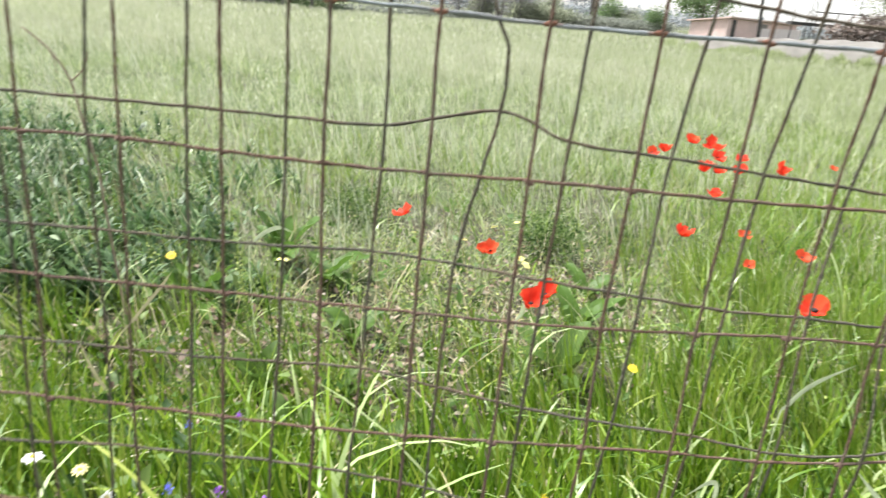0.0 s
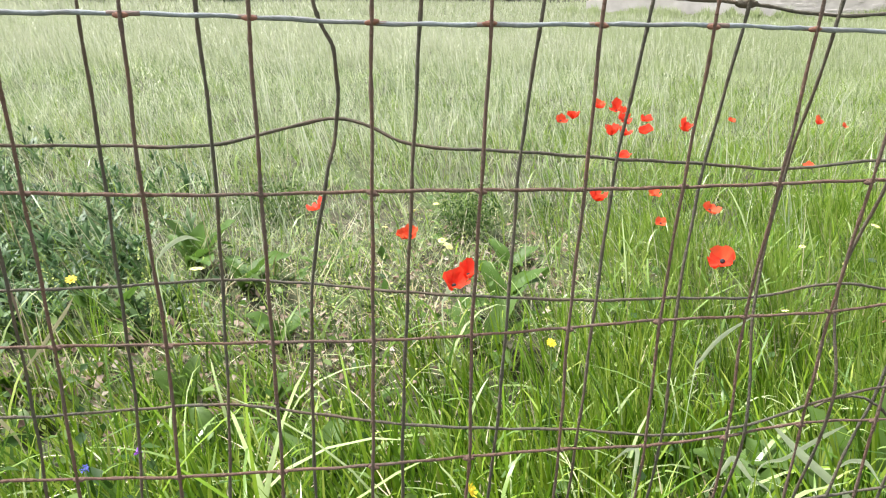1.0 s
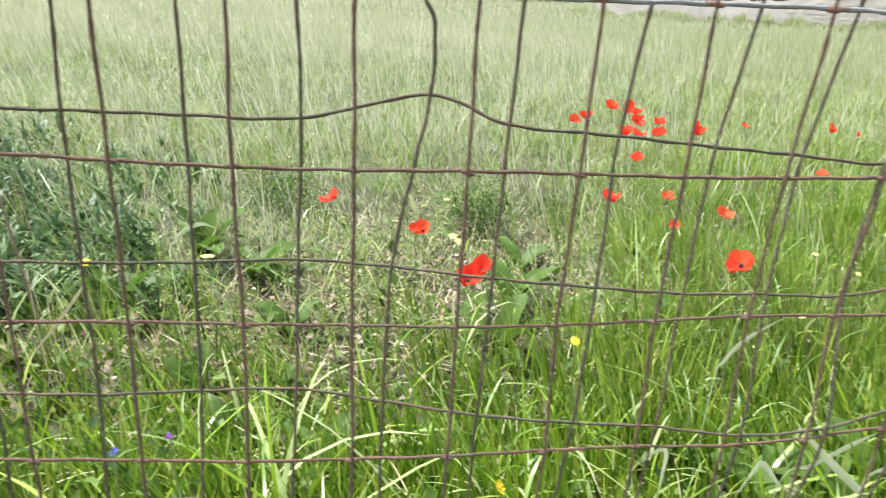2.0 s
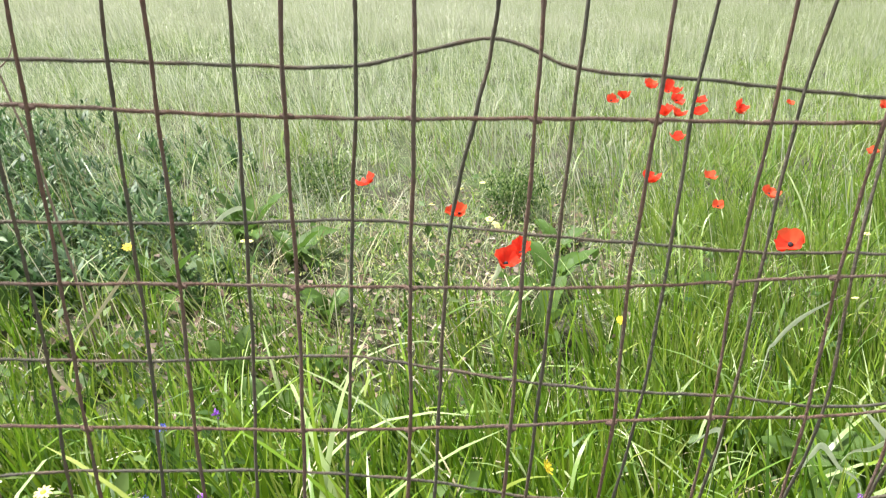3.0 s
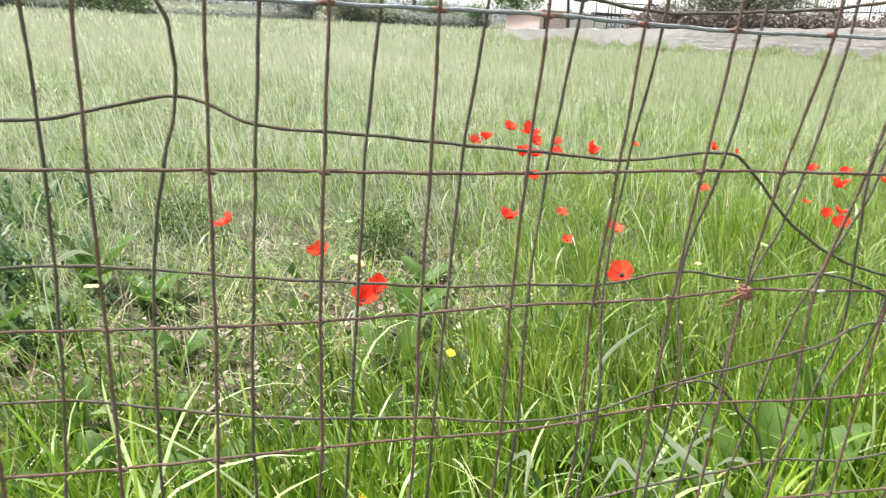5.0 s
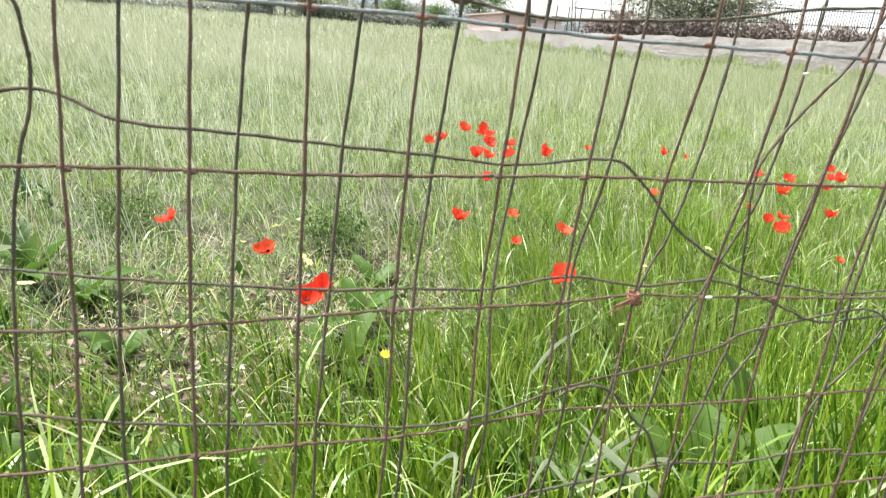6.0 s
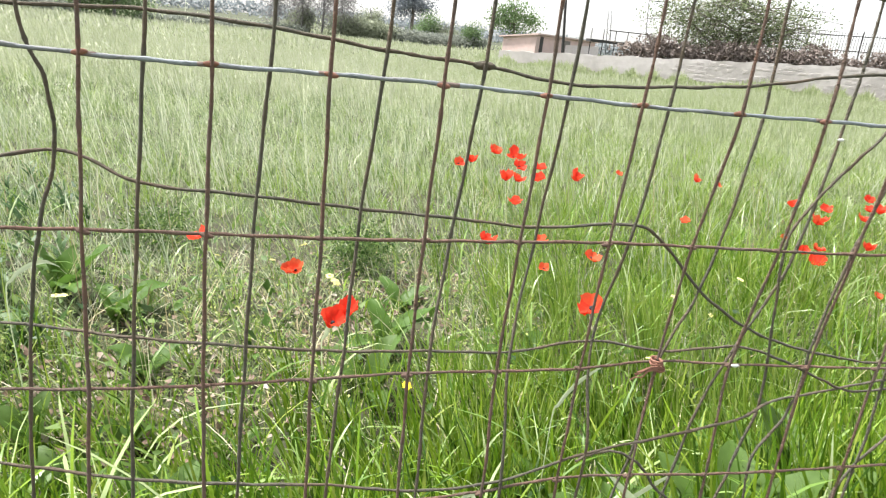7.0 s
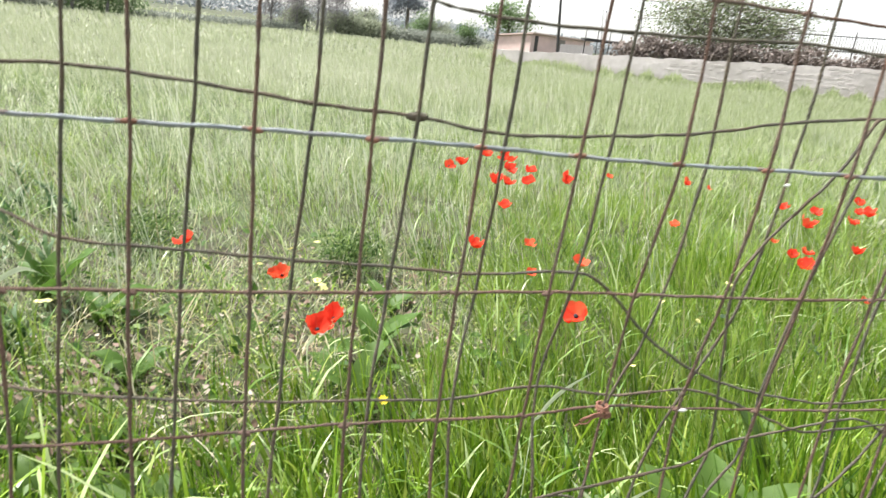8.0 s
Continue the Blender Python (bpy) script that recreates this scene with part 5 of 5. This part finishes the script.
def tree(name, x, y, h, radii, leaf, mat, label, n=2500, lump=22, seed=1, trunk=0.16, base=0.45, lean=0.0, bark=None, loose=0.2, limbs=9):
    g = float(ground_z(x, y)) - 0.1
    t = thing(name, (x, y, g), label, "tree")
    r = np.random.default_rng(seed)
    centre = (lean * h, 0, h - radii[2])
    pieces = [tube(spline([(0, 0, 0), (lean * h * 0.3 + 0.1, 0, h * 0.35), (lean * h * 0.8, 0.05, h * 0.7), (lean * h, 0, h * 0.93)], 4), np.linspace(trunk, trunk * 0.25, 13), 7)]
    for k in range(limbs):
        a, s = r.uniform(0, 6.28), r.uniform(base, 0.85)
        p0 = np.array((lean * h * s, 0, h * s))
        p1 = np.array(centre) + np.array((math.cos(a), math.sin(a), r.uniform(-0.4, 0.7))) * np.array(radii) * (0.75 if limbs < 20 else r.uniform(0.6, 1.15))
        pieces.append(tube(spline([p0, (p0 + p1) / 2 + (0, 0, 0.15), p1], 3), np.linspace(trunk * 0.4, trunk * 0.08, 7), 5))
    child("trunk", mesh_from("trunk", *joined(pieces), bark or M_bark), t)
    c = crown_cloud(n, centre, radii, lump, seed, loose)
    v, tr = leaf_cards(c, r.uniform(leaf * 0.6, leaf * 1.4, n), 0.9, 1.4)
    child("crown", mesh_np("crown", v, tr, mat), t)
    return t


tree("tree", 22.3, 70, 5.4, (2.6, 2, 2.0), 0.17, M_tree, "leafy green tree behind the shed", 3000, 26, 3)
tree("umbrella_pine", 19.6, 118, 9.6, (4.6, 4.0, 3.4), 0.24, M_pine_hazed, "hazy dark umbrella pine on the horizon", 5200, 40, 5, 0.35, 0.6)
tree("bush", 23.5, 33.8, 5.6, (5.9, 1.7, 2.55), 0.085, M_bush, "large unruly green bush with pale blossom behind the wall", 18000, 150, 7, 0.12, 0.15, loose=0.14, limbs=60)
FIELD_EDGE = [
    # x, y, height, half width, half height, leaf kind
    (-18.4, 44, 6, 1.9, 3.0, 1), (-16.6, 44, 6.4, 1.5, 3.2, 1), (-12.2, 45.5, 7, 1.35, 3.6, 0), (-10.4, 46, 7, 1.5, 3.6, 0),
    (-1.2, 58, 6.6, 1.3, 2.9, 2), (0.8, 60, 6.2, 1.4, 2.8, 2), (2.6, 62, 6.8, 1.5, 3.0, 2), (4.4, 66, 6.2, 1.6, 2.7, 2), (0.9, 61, 2.6, 1.2, 1.4, 3),
    (7.6, 71, 3.4, 1.8, 1.8, 3), (14.6, 78, 3.4, 2.0, 1.7, 0), (17.0, 78, 2.6, 1.8, 1.4, 3), (19.2, 75, 2.9, 1.4, 1.5, 0),
]
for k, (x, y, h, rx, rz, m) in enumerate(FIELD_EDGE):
    tree("tree", x, y, h, (rx, 1.6, rz), 0.09 if m == 2 else 0.1, (M_tree, M_grey_hazed, M_twig_hazed, M_olive_hazed)[m],
         ("green tree at the field edge", "hazy grey-green tree at the field edge", "thin almost bare grey tree at the field edge", "olive green shrub at the field edge")[m],
         4600 if m == 2 else 4000, 40, 20 + k, 0.1, bark=M_twig_hazed, loose=0.28 if m == 2 else 0.2)


def bar(p, q, r, sides=6):
    return tube([p, tuple((np.array(p) + np.array(q)) / 2), q], r, sides)


def iron_railing():
    rail = thing("iron_railing", (0, 0, 0), "tall dark iron railing fence behind the stone wall", "railing")
    def at(u):
        return 26.0 + 24 * u, 36.0 - 6 * u, 2.45 + 1.2 * u
    for dz in (0.12, 0.95):
        a, b = at(0), at(1)
        v, f = bar((a[0], a[1], a[2] + dz), (b[0], b[1], b[2] + dz), 0.025)
        child("rail", mesh_from("rail", v, f, M_iron), rail)
    me = mesh_from("bar", *bar((0, 0, 0), (0, 0, 1.15), 0.016, 5), M_iron)
    for k in range(150):
        b = child("bar", me, rail)
        b.location = at(k / 149)
    post = mesh_from("post", *bar((0, 0, -3.5), (0, 0, 1.25), 0.04, 6), M_iron)
    for k in range(9):
        b = child("post", post, rail)
        b.location = at(k / 8)


iron_railing()


def hedge(name, x0, y0, x1, y1, h, depth, n, leaf, mat, label, seed, h1=None, low=0.0):
    r = np.random.default_rng(seed)
    u = r.random(n)
    top = h + ((h1 or h) - h) * u
    hh = top * (0.8 + 0.2 * np.sin(u * 37 + seed) * np.sin(u * 91))
    z = hh * (low + (1 - low) * r.random(n) ** 0.7)
    c = np.stack([x0 + (x1 - x0) * u + r.normal(0, depth, n), y0 + (y1 - y0) * u + r.normal(0, depth, n), ground_z(x0 + (x1 - x0) * u, y0 + (y1 - y0) * u) + z], 1)
    v, t = leaf_cards(c, r.uniform(leaf * 0.6, leaf * 1.5, n), 0.9, 1.5)
    return tagged(new(name, mesh_np(name, v, t, mat)), label, "hedge", kind="stuff")


hedge("hedge", 17.0, 33.5, 50, 26.5, 2.25, 0.4, 36000, 0.105, M_twig, "dark brown twiggy hedge behind the wall", 3, 2.95, 0.35)
hedge("hedge", -27, 39, -19.6, 43, 4.4, 0.5, 9000, 0.13, M_twig_hazed, "grey-brown bare hedge at the field edge", 5)
hedge("hedge", -19.6, 43, -12.6, 46, 0.9, 0.4, 5000, 0.10, M_grey_hazed, "low hazy grey-green hedge at the field edge", 11)
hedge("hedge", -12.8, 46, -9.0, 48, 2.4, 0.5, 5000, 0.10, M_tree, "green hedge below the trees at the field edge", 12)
hedge("hedge", -9, 48, 1, 60, 0.55, 0.5, 6000, 0.11, M_grey_hazed, "low hazy grey-green hedge at the field edge", 6, 0.8)
hedge("hedge", 3.6, 66, 9.5, 70, 2.3, 0.7, 7000, 0.14, M_olive_hazed, "olive green hedge at the field edge", 8, 1.8)
hedge("hedge", 9.5, 70, 21, 76, 1.5, 0.7, 8000, 0.14, M_grey_hazed, "hazy grey-green hedge at the field edge", 10, 1.1)
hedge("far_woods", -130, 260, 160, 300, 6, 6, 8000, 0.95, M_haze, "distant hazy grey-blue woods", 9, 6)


def wall_weeds():
    """Tall weeds and grass that grow up against the foot of the wall."""
    n = 15000
    u = rng.random(n)
    off = np.abs(rng.normal(0, 0.7, n)) + 0.25
    x, y = 10.5 + 18 * u - 0.66 * off, 37.4 - 15.8 * u - 0.75 * off
    tall = rng.uniform(0.25, 0.8, n) * (0.45 + 0.75 * np.sin(u * 41 + 2 * np.sin(u * 17)) ** 2) * np.exp(-off * 0.35)
    turn = rng.uniform(0, 6.28, n)
    return stuff("wall_weeds", [blades(x, y, tall, rng.uniform(0.02, 0.05, n), np.abs(rng.normal(0.15, 0.15, n)), rng.uniform(0.1, 0.9, n), turn, segs=3)], M_far_green, "pale grey-green weeds growing along the foot of the wall", "weeds")


wall_weeds()


def pole(x, y, z0, z1, lean, r, label):
    p = thing("utility_pole", (x, y, 0), label, "pole")
    v, f = tube(spline([(0, 0, z0), (-lean * z1 * 0.5, 0, z1 * 0.5), (-lean * z1, 0, z1)], 4), np.linspace(r, r * 0.8, 9), 8)
    child("shaft", mesh_from("shaft", v, f, M_iron), p)


pole(20.2, 50, -0.2, 4.9, 0.1, 0.13, "dark leaning utility pole behind the wall")


def lattice_mast(x, y, h, w, lean):
    mast = thing("lattice_mast", (x, y, 0), "small grey steel lattice mast", "mast")
    for s in (-1, 1):
        v, f = bar((s * w / 2, 0, 0), (s * w / 2 - lean * h, 0, h), 0.03)
        child("leg", mesh_from("leg", v, f, M_iron), mast)
    for k in range(9):
        z = h * k / 9
        s = 1 if k % 2 else -1
        v, f = bar((s * w / 2 - lean * z, 0, z), (-s * w / 2 - lean * (z + h / 9), 0, z + h / 9), 0.016)
        child("brace", mesh_from("brace", v, f, M_iron), mast)


lattice_mast(23.9, 50, 4.3, 0.30, 0.12)


def pipe_frame():
    fr = thing("pipe_frame", (24.6, 45.5, 0), "tall thin steel pipe frame", "frame")
    for a, b, nm in (((0, 0, 0), (-0.55, 0, 5.0), "post"), ((1.35, 0, 0), (0.85, 0, 5.05), "post"), ((-0.55, 0, 5.0), (0.85, 0, 5.05), "crossbar")):
        v, f = bar(a, b, 0.03)
        child(nm, mesh_from(nm, v, f, M_iron), fr)


pipe_frame()


def platform():
    pl = thing("scaffold_platform", (0, 0, 0), "low dark platform with a thin handrail", "platform")
    v, f = box(22.0, 27.5, 49.6, 50.4, 1.95, 2.15)
    child("deck", mesh_from("deck", v, f, M_iron, False), pl)
    for k in range(6):
        v, f = bar((22.2 + k, 50, 0), (22.2 + k, 50, 2.95), 0.04)
        child("post", mesh_from("post", v, f, M_iron), pl)
    v, f = bar((23.6, 50, 2.9), (27.4, 50, 2.95), 0.04)
    child("handrail", mesh_from("handrail", v, f, M_iron), pl)


platform()


def wall_stones():
    """Uneven stones standing a little proud of the mortar, in rough courses."""
    wall = bpy.data.objects["stone_wall"]
    r = np.random.default_rng(12)
    kinds = []
    for k in range(8):
        bm = bmesh.new()
        bmesh.ops.create_cube(bm, size=1)
        bmesh.ops.bevel(bm, geom=bm.edges[:], offset=0.16, segments=1, affect="EDGES")
        for v in bm.verts:
            v.co += Vector((r.normal(0, 0.05), r.normal(0, 0.05), r.normal(0, 0.06)))
        me = bpy.data.meshes.new("stone")
        bm.to_mesh(me)
        bm.free()
        me.materials.append(M_stone)
        kinds.append(me)
    count = 0
    heading = math.atan2(-14, 16)
    for course in range(9):
        s = 0.52 + r.uniform(0, 0.01)
        while s < 1.0 and count < 300:
            long, high = r.uniform(0.14, 0.46), r.uniform(0.08, 0.2)
            top = 0.63 + 1.36 * s
            z = 0.25 + course * 0.19 + r.normal(0, 0.012) + 0.25 * (s - 0.4)
            if z + high * 0.5 < top - 0.03 and r.random() < 0.66:
                x, y = wall_line(s)
                st = child("stone", kinds[count % 8], wall)
                st.location = (x - 0.66 * 0.2, y - 0.75 * 0.2, z)
                st.scale = (long, 0.018, high)
                st.rotation_euler = (0, r.normal(0, 0.03), heading)
                count += 1
            s += (long + r.uniform(0.015, 0.12)) / 21.3


wall_stones()
